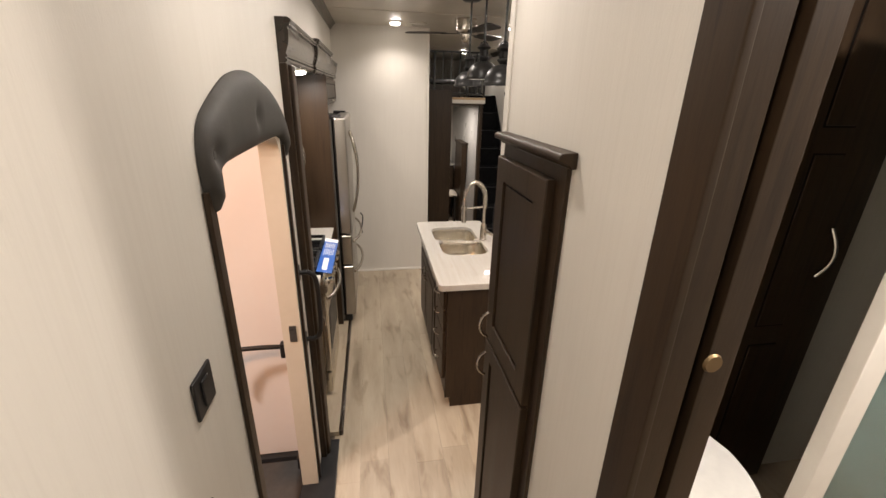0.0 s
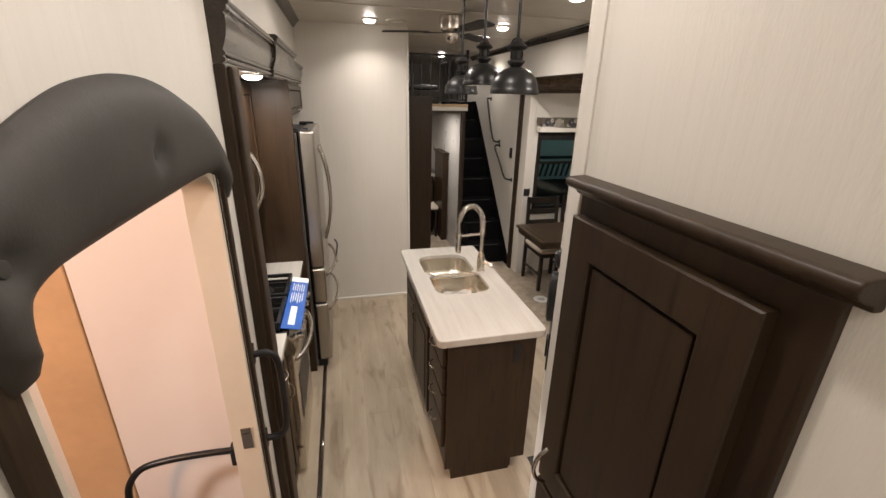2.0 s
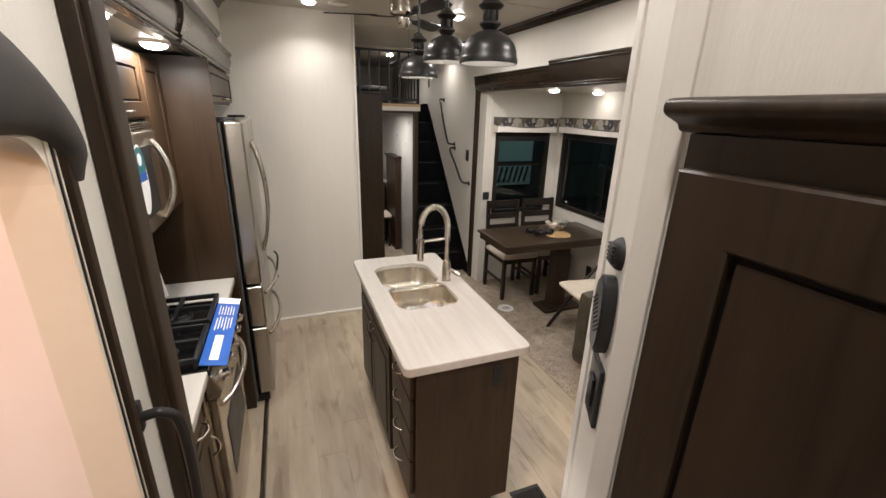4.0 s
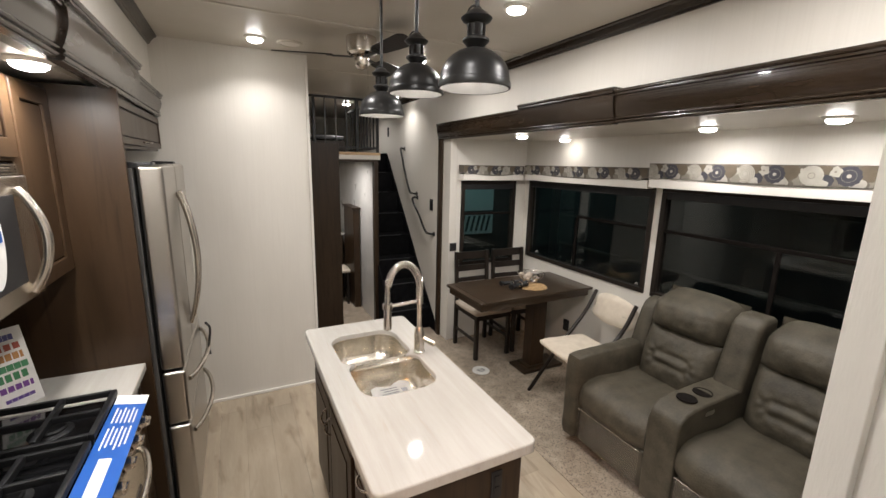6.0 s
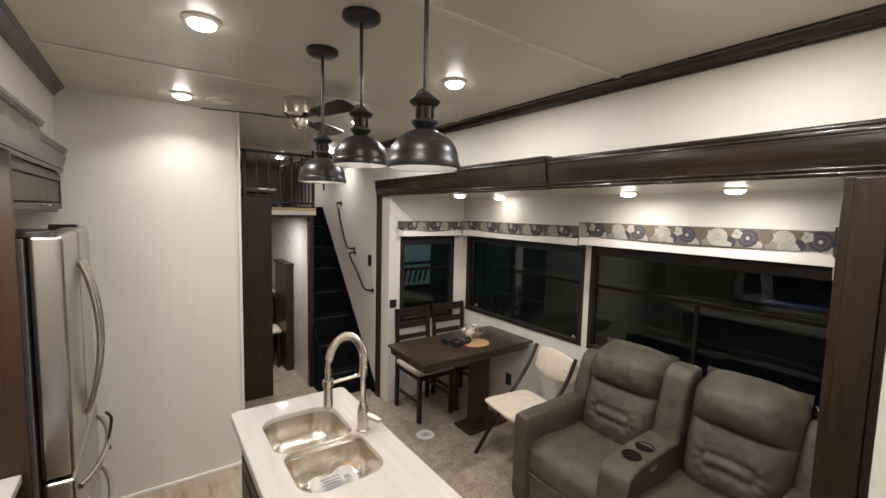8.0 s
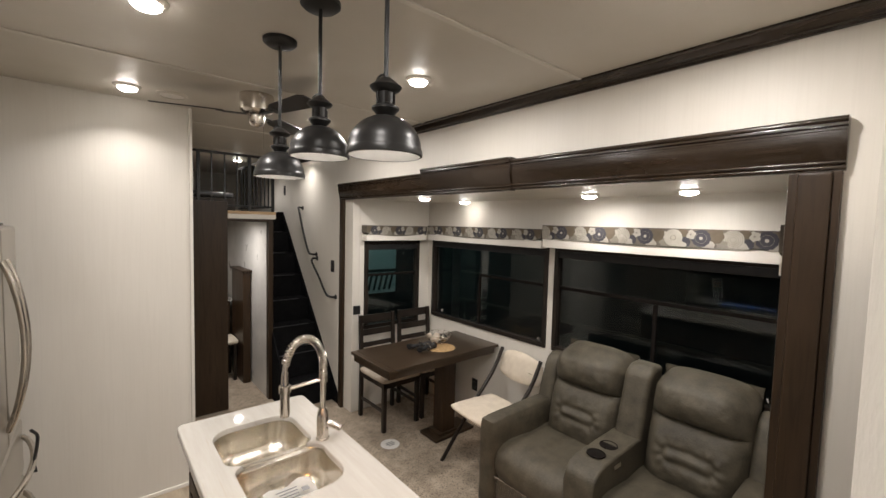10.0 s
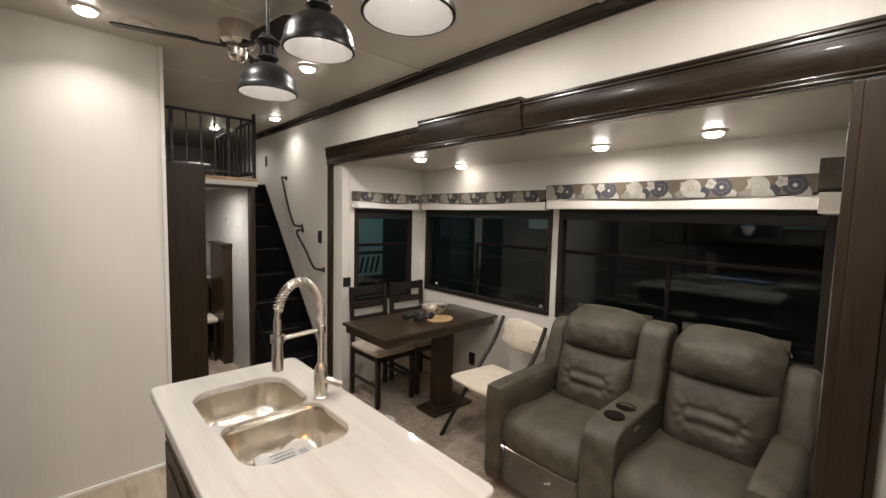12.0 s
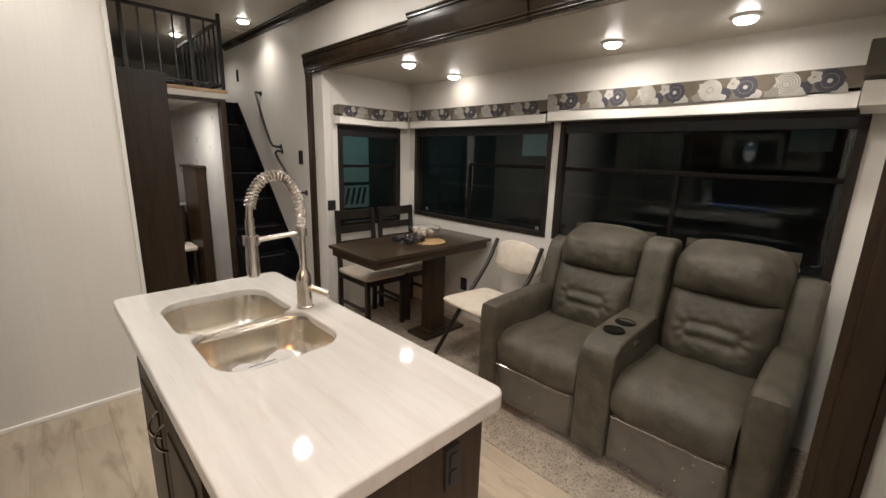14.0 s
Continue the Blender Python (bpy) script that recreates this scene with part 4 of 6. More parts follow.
# ---- pendants, fan, downlights ----
def pendant(y, rim):
    p = thing("pendant_lamp", "black metal dome pendant with white inside", "pendant lamp", "pendants over the island", at=(1.065, y, 0))
    top = rim + 0.19
    part("canopy", lathe([(0.0, CEIL), (0.062, CEIL), (0.062, CEIL - 0.012), (0.05, CEIL - 0.022), (0.0, CEIL - 0.024)], 28), BLACK, p)
    part("rod", tube([(0, 0, CEIL - 0.02), (0, 0, top - 0.005)], 0.006, 10), BLACK, p)
    R = 0.094
    prof = [(R - 0.004, rim), (R, rim + 0.002), (R, rim + 0.014), (R - 0.003, rim + 0.02)]
    for i in range(9):
        a = radians(90 * i / 8 * 0.86)
        prof.append(((R - 0.004) * math.cos(a), rim + 0.022 + 0.078 * math.sin(a)))
    prof += [(0.030, rim + 0.110), (0.034, rim + 0.114), (0.034, rim + 0.119), (0.024, rim + 0.124)]
    part("shade", lathe(prof, 40), BLACK, p, "matt black dome shade")
    inner = [(R - 0.006, rim + 0.001)] + [((R - 0.007) * math.cos(radians(11.25 * i)), rim + 0.004 + 0.082 * math.sin(radians(11.25 * i))) for i in range(9)]
    part("shade_lining", lathe(inner, 40), SHADE_IN, p, "white enamel lining")
    part("neck", lathe([(0.022, rim + 0.12), (0.022, rim + 0.155), (0.034, rim + 0.160), (0.040, rim + 0.168), (0.026, rim + 0.18), (0.012, rim + 0.19), (0.0, rim + 0.192)], 24), BLACK, p)
    part("bail", tube([(0.026 * math.cos(radians(a)), 0.004, rim + 0.165 + 0.034 * math.sin(radians(a))) for a in range(0, 181, 20)], 0.0028, 6), BLACK, p)
    for i in range(6):
        a = radians(60 * i)
        part("vent_bar", boxes((0.022, 0.0245, -0.004, 0.004, rim + 0.126, rim + 0.153), m=pose(0, 0, 0, 0, 0, 60 * i)), GROOVE, p)
    part("bulb", lathe([(0.0, rim + 0.035), (0.018, rim + 0.042), (0.024, rim + 0.058), (0.014, rim + 0.08), (0.0, rim + 0.085)], 20), glow_bulb, p, "frosted bulb")
    return p


glow_bulb = glow_mat("bulb_glow", (1.0, 0.95, 0.92), 5.0)
for y, rim in ((3.16, 1.930), (2.79, 1.968), (2.40, 1.930)):
    pendant(y, rim)


def ceiling_fan():
    f = thing("ceiling_fan", "brass-and-brown ceiling fan at rest", "ceiling fan", at=(1.21, 3.97, 0))
    part("motor_housing", lathe([(0.0, CEIL), (0.088, CEIL), (0.090, CEIL - 0.01), (0.086, CEIL - 0.085), (0.07, CEIL - 0.098), (0.04, CEIL - 0.104), (0.0, CEIL - 0.104)], 36), NICKEL, f, "polished nickel motor housing")
    part("switch_cup", lathe([(0.03, CEIL - 0.10), (0.044, CEIL - 0.112), (0.042, CEIL - 0.15), (0.03, CEIL - 0.166), (0.008, CEIL - 0.175), (0.0, CEIL - 0.175)], 28), NICKEL, f)
    for i in range(3):
        m = pose(0, 0, CEIL - 0.105, 0, 0, 163 + 120 * i)
        part("blade_iron", join(boxes((0.05, 0.17, -0.016, 0.016, -0.004, 0.0), bevel=0.001, m=m), boxes((0.15, 0.20, -0.03, 0.03, -0.003, 0.001), bevel=0.001, m=m @ pose(0, 0, 0, -12))), BLACK, f)
        out = [(0.165, -0.035), (0.20, -0.047), (0.46, -0.062), (0.495, -0.045), (0.50, 0.0), (0.495, 0.045), (0.46, 0.062), (0.20, 0.047), (0.165, 0.035)]
        bm = prism(out, "z", 0.002, 0.008, 0.0015)
        bmesh.ops.transform(bm, matrix=m @ pose(0, 0, 0, -12), verts=bm.verts)
        part("blade", bm, BLACK_WD, f, "dark brown blade")
    part("pull_chain", tube([(0.03, -0.02, CEIL - 0.17), (0.03, -0.02, CEIL - 0.29)], 0.0014, 5), CHROME, f)
    return f


ceiling_fan()


def downlight(x, y, z, r=0.052):
    d = thing("downlight", "round white flush ceiling downlight, switched on", "ceiling light", "ceiling downlights", at=(x, y, z))
    part("trim_ring", lathe([(r - 0.008, -0.012), (r, -0.010), (r + 0.010, -0.003), (r + 0.010, 0.0), (r - 0.008, 0.0)], 32), WHITE, d)
    part("lens", lathe([(0.0, -0.031), (r * 0.35, -0.030), (r * 0.62, -0.026), (r * 0.80, -0.019), (r - 0.009, -0.009)], 32), GLOW, d, "glowing frosted lens")


# the added, unseen lights get a fitting as well
for lx, ly, lz, watts, beam in DOWNLIGHTS:
    downlight(lx, ly, lz)
spk = thing("ceiling_speaker", "round flush ceiling speaker with beige grille", "speaker", at=(0.855, 4.31, CEIL))
part("ring", lathe([(0.06, -0.010), (0.074, -0.008), (0.078, 0.0), (0.06, 0.0)], 32), CEILING, spk)
part("grille", lathe([(0.0, -0.006), (0.06, -0.007)], 32), WHITE, spk)


# ---- kitchen slide ----
def cabinet_door(parent, x, y0, y1, z0, z1, handle_y=None, handle_z=None, upright=True, name="door", out=1, f=0.0):
    """A framed door facing +x (or -x): stiles and rails round a flat panel set in a dark groove."""
    f = f or (0.055 if min(y1 - y0, z1 - z0) > 0.2 else 0.03)
    wood = WOOD_PANEL if out > 0 else WOOD

    def layer(lo, hi, *spans, bevel=0.0):
        xs = sorted((x + out * lo, x + out * hi))
        return boxes(*[(xs[0], xs[1], a, b, c, e) for a, b, c, e in spans], bevel=bevel)
    ring = bmesh.new()
    loops = [[ring.verts.new((x + out * dx, a, b)) for a, b in ((y0 + k, z0 + k), (y1 - k, z0 + k), (y1 - k, z1 - k), (y0 + k, z1 - k))] for dx, k in ((0.001, 0.0), (0.0165, 0.0), (0.019, 0.0025), (0.019, f - 0.0025), (0.0165, f), (0.001, f))]
    for a, b in zip(loops, loops[1:] + loops[:1]):
        for i in range(4):
            j = (i + 1) % 4
            ring.faces.new((a[i], a[j], b[j], b[i]))
    d = part(name, ring, wood, parent)
    part("door_groove", layer(0.0005, 0.009, (y0 + f - 0.004, y1 - f + 0.004, z0 + f - 0.004, z1 - f + 0.004)), GROOVE, d, "dark groove")
    part("door_panel", layer(0.003, 0.0145, (y0 + f + 0.006, y1 - f - 0.006, z0 + f + 0.006, z1 - f - 0.006), bevel=0.003), wood, d)
    if handle_z is not None:
        part("handle", arch_handle(x + out * 0.019, handle_y, handle_z, upright, out), NICKEL, d, "brushed nickel bow handle")
    return d


KX = 0.06
base1 = thing("base_cabinet", "dark wooden base cabinet beside the stove", "cabinet", "kitchen base cabinets")
part("body", boxes((-0.54, KX, 2.18, 2.505, 0.10, 0.865), (-0.54, 0.0, 2.18, 2.505, 0.036, 0.10)), WOOD, base1)
cabinet_door(base1, KX, 2.20, 2.495, 0.12, 0.70, 2.46, 0.62)
cabinet_door(base1, KX, 2.20, 2.495, 0.715, 0.85, 2.35, 0.78, False, "drawer")
base2 = thing("base_cabinet", "dark wooden base cabinet between stove and refrigerator", "cabinet", "kitchen base cabinets")
part("body", boxes((-0.54, KX, 3.125, 3.392, 0.10, 0.865), (-0.54, 0.0, 3.125, 3.392, 0.036, 0.10)), WOOD, base2)
cabinet_door(base2, KX, 3.135, 3.385, 0.12, 0.70, 3.17, 0.62)
cabinet_door(base2, KX, 3.135, 3.385, 0.715, 0.85, 3.26, 0.78, False, "drawer")
solid("worktop_left", boxes((-0.555, 0.10, 2.18, 2.51, 0.866, 0.90), bevel=0.006, seg=3), COUNTER, "short white worktop in front of the stove", "worktop").name = "kitchen_worktop"
solid("kitchen_worktop", boxes((-0.555, 0.105, 3.12, 3.39, 0.866, 0.90), bevel=0.006, seg=3), COUNTER, "short white worktop beside the refrigerator", "worktop")

upper = thing("wall_cabinet", "dark wooden wall cabinet above the microwave", "cabinet", "kitchen wall cabinets")
part("body", boxes((-0.54, -0.09, 2.18, 3.10, 1.72, 1.97)), WOOD_PANEL, upper)
cabinet_door(upper, -0.09, 2.19, 2.525, 1.73, 1.96, 2.36, 1.752, False)
cabinet_door(upper, -0.09, 2.535, 3.095, 1.73, 1.96, 2.80, 1.752, False)
tallc = thing("tall_cabinet", "tall brown wooden cabinet with refrigerator side panel", "cabinet")
part("body", boxes((-0.54, -0.09, 3.10, 3.392, 1.315, 1.97)), WOOD_PANEL, tallc)
cabinet_door(tallc, -0.09, 3.11, 3.385, 1.325, 1.96)
# dark sheet added on the white wall for the shade under the microwave
struct("stove_shade_panel", boxes((-0.5595, -0.552, 2.18, 3.392, 0.901, 1.314)), WOOD, "dark brown panel standing in for the shade behind the stove")
part("side_panel", boxes((-0.55, 0.125, 3.393, 3.412, 0.036, 1.985), bevel=0.002), WOOD_PANEL, tallc, "brown wooden side panel")
over = thing("wall_cabinet", "small dark wooden cabinet above the refrigerator", "cabinet", "kitchen wall cabinets")
part("body", boxes((-0.54, 0.085, 3.415, 4.50, 1.775, 1.98)), WOOD_PANEL, over)
cabinet_door(over, 0.085, 3.43, 4.49, 1.79, 1.965, 3.96, 1.81, False)


def fridge():
    f = thing("refrigerator", "stainless steel French-door refrigerator with bowed handles", "refrigerator")
    y0, y1, zt, xf = 3.43, 4.19, 1.708, 0.235
    part("case", boxes((-0.52, 0.135, y0 + 0.006, y1 - 0.006, 0.05, zt - 0.012), bevel=0.004), mat("fridge_case", (0.16, 0.155, 0.15), 0.4, 0.6), f, "grey metal case")
    ym = (y0 + y1) / 2
    for a, b, hy in ((y0, ym - 0.003, ym - 0.05), (ym + 0.003, y1, ym + 0.05)):
        d = part("door", boxes((0.145, xf, a, b, 0.825, zt), bevel=0.016, seg=3), STEEL_V, f)
        pts = [(xf + 0.004 + 0.055 * math.sin(math.pi * i / 16) ** 0.75, hy, 0.92 + 0.66 * i / 16) for i in range(17)]
        part("handle", tube(pts, 0.011, 10), NICKEL, d)
    for z0, z1, n in ((0.56, 0.815, "upper"), (0.10, 0.55, "lower")):
        d = part("freezer_drawer", boxes((0.145, xf, y0, y1, z0, z1), bevel=0.016, seg=3), STEEL_V, f)
        pts = [(xf + 0.004 + 0.06 * math.sin(math.pi * i / 16) ** 0.7, y0 + 0.06 + (y1 - y0 - 0.12) * i / 16, z1 - 0.07) for i in range(17)]
        part("handle", tube(pts, 0.011, 10), NICKEL, d)
    part("hinge_cover", boxes((0.10, 0.20, y0 + 0.02, y0 + 0.09, zt - 0.012, zt + 0.012), bevel=0.004), BLACK_PL, f)
    part("hinge_cover", boxes((0.10, 0.20, y1 - 0.09, y1 - 0.02, zt - 0.012, zt + 0.012), bevel=0.004), BLACK_PL, f)
    part("toe_grille", boxes((0.06, 0.20, y0 + 0.02, y1 - 0.02, 0.036, 0.095), bevel=0.004), BLACK_PL, f)
    part("tie_strap", tube(smooth_path([(0.30, ym - 0.03, 0.90), (0.315, ym, 0.86), (0.31, ym + 0.01, 0.80), (0.30, ym + 0.03, 0.74), (0.305, ym + 0.02, 0.70)]), 0.006, 6), BLACK_PL, f, "black tie strap on the handles")
    return f


fridge()


def text_mesh(body, size, m, extrude=0.0004):
    cu = bpy.data.curves.new("lettering", "FONT")
    cu.body, cu.size, cu.extrude, cu.align_x, cu.align_y = body, size, extrude, "CENTER", "CENTER"
    ob = bpy.data.objects.new("lettering", cu)
    scene.collection.objects.link(ob)
    me = bpy.data.meshes.new_from_object(ob)
    bpy.data.objects.remove(ob)
    bm = bmesh.new()
    bm.from_mesh(me)
    bpy.data.meshes.remove(me)
    bmesh.ops.transform(bm, matrix=m, verts=bm.verts)
    return bm


def stove():
    s = thing("gas_stove", "stainless steel gas range with black grates", "stove")
    y0, y1 = 2.515, 3.115
    part("body", boxes((-0.52, 0.075, y0, y1, 0.05, 0.875), bevel=0.003), STEEL, s)
    part("cooktop", boxes((-0.52, 0.10, y0, y1, 0.876, 0.90), bevel=0.005), mat("black_enamel", (0.006, 0.006, 0.0065), 0.10, coat=0.3, spec=0.4), s, "glossy black enamel cooktop")
    part("control_panel", prism([(0.075, 0.77), (0.125, 0.775), (0.135, 0.80), (0.105, 0.875), (0.075, 0.875)], "y", y0, y1, 0.004), STEEL, s)
    for i in range(5):
        ky = y0 + 0.075 + 0.1125 * i
        k = part("knob", lathe([(0.0, 0.034), (0.017, 0.034), (0.019, 0.028), (0.019, 0.010), (0.024, 0.006), (0.024, 0.0)], 22, (0.125, ky, 0.822), pose(0, 0, 0, 0, 72, 0)), NICKEL, s)
        part("grip", boxes((-0.004, 0.004, -0.017, 0.017, 0.032, 0.042), bevel=0.002, m=Matrix.Translation((0.125, ky, 0.822)) @ pose(0, 0, 0, 0, 72, 0)), NICKEL, k)
    dr = part("oven_door", boxes((0.075, 0.115, y0 + 0.008, y1 - 0.008, 0.22, 0.76), bevel=0.006), STEEL, s)
    part("window", boxes((0.1155, 0.118, y0 + 0.09, y1 - 0.09, 0.33, 0.60), bevel=0.001), BLACK_PL, dr, "black oven window")
    pts = [(0.117 + 0.055 * math.sin(math.pi * i / 16) ** 0.6, y0 + 0.05 + (y1 - y0 - 0.10) * i / 16, 0.715) for i in range(17)]
    part("handle", tube(pts, 0.011, 10), NICKEL, dr)
    part("bottom_drawer", boxes((0.075, 0.112, y0 + 0.008, y1 - 0.008, 0.06, 0.21), bevel=0.006), STEEL, s)
    for yc in (y0 + 0.15, (y0 + y1) / 2, y1 - 0.15):
        g = []
        for xa in (-0.46, 0.055):
            g.append((xa, xa + 0.016, yc - 0.135, yc + 0.135, 0.922, 0.942))
        for ya in (yc - 0.135, yc + 0.123):
            g.append((-0.448, 0.055, ya, ya + 0.015, 0.922, 0.9418))
        g.append((-0.448, 0.055, yc - 0.007, yc + 0.007, 0.928, 0.948))
        for xa in (-0.33, -0.07):
            g.append((xa - 0.007, xa + 0.007, yc - 0.120, yc + 0.120, 0.929, 0.9490))
        for xa in (-0.46, 0.055):
            for ya in (yc - 0.135, yc + 0.123):
                g.append((xa, xa + 0.012, ya, ya + 0.012, 0.9005, 0.9249))
        if yc != (y0 + y1) / 2:
            part("grate", boxes(*g, bevel=0.002), CAST_IRON, s, "cast iron grate")
            for xa in (-0.33, -0.07):
                b = part("burner", lathe([(0.0, 0.018), (0.036, 0.018), (0.040, 0.013), (0.04, 0.008), (0.052, 0.004), (0.055, 0.0)], 26, (xa, yc, 0.901)), CAST_IRON, s)
    return s


stove()
sign = thing("advert_strip", "blue and white cardboard strip lying along the stove edge", "sign")
SM = pose(0.105, 2.815, 0.905, 0, 12, 0)
part("card", boxes((-0.035, 0.055, -0.285, 0.285, 0.0, 0.003), m=SM), BLUE, sign, "blue printed card")
part("white_end", boxes((-0.035, 0.055, 0.225, 0.285, 0.0031, 0.0036), m=SM), PAPER, sign)
part("heading_bar", boxes((-0.008, 0.022, -0.25, -0.07, 0.0031, 0.0036), m=SM), PAPER, sign, "white heading shape")
part("small_print", boxes(*[(-0.02 + 0.011 * i, -0.016 + 0.011 * i, -0.03 + 0.012 * (i % 3), 0.08 + 0.01 * (i % 2), 0.0031, 0.0035) for i in range(6)], *[(-0.02 + 0.011 * i, -0.016 + 0.011 * i, 0.11, 0.20 - 0.012 * (i % 2), 0.0031, 0.0035) for i in range(6)], m=SM), PAPER, sign, "white print lines")


def microwave():
    m = thing("microwave", "stainless steel over-range microwave with bowed handle", "microwave")
    y0, y1, z0, z1, xf = 2.53, 3.095, 1.315, 1.715, -0.075
    part("case", boxes((-0.52, xf - 0.02, y0, y1, z0, z1), bevel=0.004), BLACK_PL, m)
    d = part("door", boxes((xf - 0.02, xf + 0.012, y0, y1, z0 + 0.005, z1 - 0.035), bevel=0.008, seg=3), STEEL, m)
    part("door_window", boxes((xf + 0.0125, xf + 0.015, y0 + 0.05, y1 - 0.115, z0 + 0.065, z1 - 0.085), bevel=0.001), BLACK_PL, d, "black glass")
    part("handle", tube([(xf + 0.014 + 0.05 * math.sin(math.pi * i / 14) ** 0.8, y1 - 0.09, z0 + 0.03 + (z1 - z0 - 0.10) * i / 14) for i in range(15)], 0.013, 10), NICKEL, d)
    part("vent", boxes(*[(xf - 0.019, xf + 0.004, y0 + 0.01, y1 - 0.01, z1 - 0.033 + 0.008 * i, z1 - 0.028 + 0.008 * i) for i in range(4)], bevel=0.001), STEEL, m)
    st = part("energy_sticker", lathe([(0.0, 0.0), (0.062, 0.0)], 32, m=pose(0, 0, 0, 0, 90, 0) @ Matrix.Diagonal((2.0, 1.0, 1, 1))), PAPER, d, "oval white and teal sticker")
    st.location = (xf + 0.0165, 2.82, 1.52)
    tp = part("sticker_top", lathe([(0.0, 0.0), (0.060, 0.0)], 32, m=pose(0, 0, 0, 0, 90, 0) @ Matrix.Diagonal((0.95, 0.95, 1, 1))), TEAL, d)
    tp.location = (xf + 0.0172, 2.82, 1.578)
    part("sticker_band", boxes((xf + 0.0168, xf + 0.0176, 2.768, 2.872, 1.515, 1.545)), BLUE, d, "blue band on the sticker")
    part("sticker_badge", lathe([(0.0, 0.0), (0.022, 0.0)], 24, (xf + 0.0180, 2.82, 1.592), pose(0, 0, 0, 0, 90, 0)), PAPER, d, "round white badge on the sticker")
    return m


microwave()
card = thing("leaflet_card", "white card with coloured print leaning on the worktop", "card")
CM = pose(-0.205, 3.185, 0.9005, 0, 0, 48) @ pose(0, 0, 0, -14, 0, 0)
part("sheet", boxes((-0.06, 0.06, -0.001, 0.001, 0.0, 0.27), bevel=0.0004, m=CM), PAPER, card)
for i, (c, w, h) in enumerate((((0.10, 0.05, 0.22), 0.040, 0.012), ((0.16, 0.05, 0.25), 0.045, 0.020), ((0.05, 0.20, 0.08), 0.044, 0.026), ((0.06, 0.22, 0.10), 0.050, 0.022), ((0.42, 0.20, 0.06), 0.044, 0.024), ((0.36, 0.08, 0.05), 0.048, 0.022), ((0.08, 0.08, 0.22), 0.034, 0.020))):
    part("print_bar", boxes(*[(-w + 2 * w * ((k * (1.0 + 0.13 * (i % 3))) % 5) / 5, -w + 2 * w * min(5, ((k * (1.0 + 0.13 * (i % 3))) % 5) + 0.93) / 5, -0.0016 - 0.00004 * k, -0.0011, 0.025 + 0.034 * i, 0.025 + 0.034 * i + h) for k in range(5)], m=CM), mat("card_ink", c, 0.5, scale=30), card)


# ---- wall under the loft, stairs and loft ----
struct("wall_loft_front", boxes((0.985, 1.0, FY, FY + 0.05, 0, 1.90), (1.42, 1.80, FY, FY + 0.05, 1.77, 1.80)), WALL)
solid("wardrobe_panel", boxes((1.0, 1.42, FY - 0.012, FY + 0.06, 0, 1.915), bevel=0.003), WOOD, "tall dark brown wooden panel beside the rear doorway", "panel")
struct("door_casing", boxes((1.777, 1.818, FY - 0.015, FY + 0.06, 0, 1.765), (1.42, 1.777, FY - 0.015, FY + 0.06, 1.738, 1.7645), bevel=0.003), WOOD, "", True)
struct("loft_fascia", boxes((1.421, 1.84, FY - 0.02, FY + 0.0499, 1.7655, 1.808), bevel=0.003), WALL)
struct("loft_floor", boxes((LX, 1.818, FY + 0.071, 8.6, 1.8005, 1.815)), CARPET)
struct("loft_ledge_trim", boxes((1.421, 1.84, FY - 0.025, FY + 0.07, 1.8085, 1.836), bevel=0.004), OAK)
struct("wall_stair_side", boxes((1.777, 1.817, FY + 0.061, 8.6, 0, 1.80)), MIRROR)


def stairs():
    s = thing("staircase", "steep black carpeted stairs up to the loft", "stairs")
    n, rise, run, ya = 8, 0.2315, 0.20, 5.227
    for i in range(n):
        y = ya + run * i
        part("step", boxes((1.821, RX - 0.017, y, ya + run * n, rise * i + 0.001, rise * (i + 1)), bevel=0.004), STAIR, s)
        # lighter strip carries the highlight on the step edge, ending short of the wall
        part("nosing", boxes((1.825, RX - 0.09 - 0.03 * (i % 2), y - 0.007, y + 0.012, rise * (i + 1) - 0.004, rise * (i + 1) + 0.003), bevel=0.002), BLACK_PL, s, "step nosing strip, made lighter for its highlight")
    part("skirt_board", prism([(5.025, 0.003), (6.647, 1.86), (6.83, 1.86), (6.83, 0.003)], "x", RX - 0.016, RX - 0.0012, 0.002), STAIR, s, "black skirt board along the wall")
    part("skirt_board", prism([(5.18, 0.003), (5.18, 0.20), (5.58, 0.66), (5.58, 0.003)], "x", 1.805, 1.820, 0.002), STAIR, s, "black skirt board beside the doorway")
    return s


stairs()


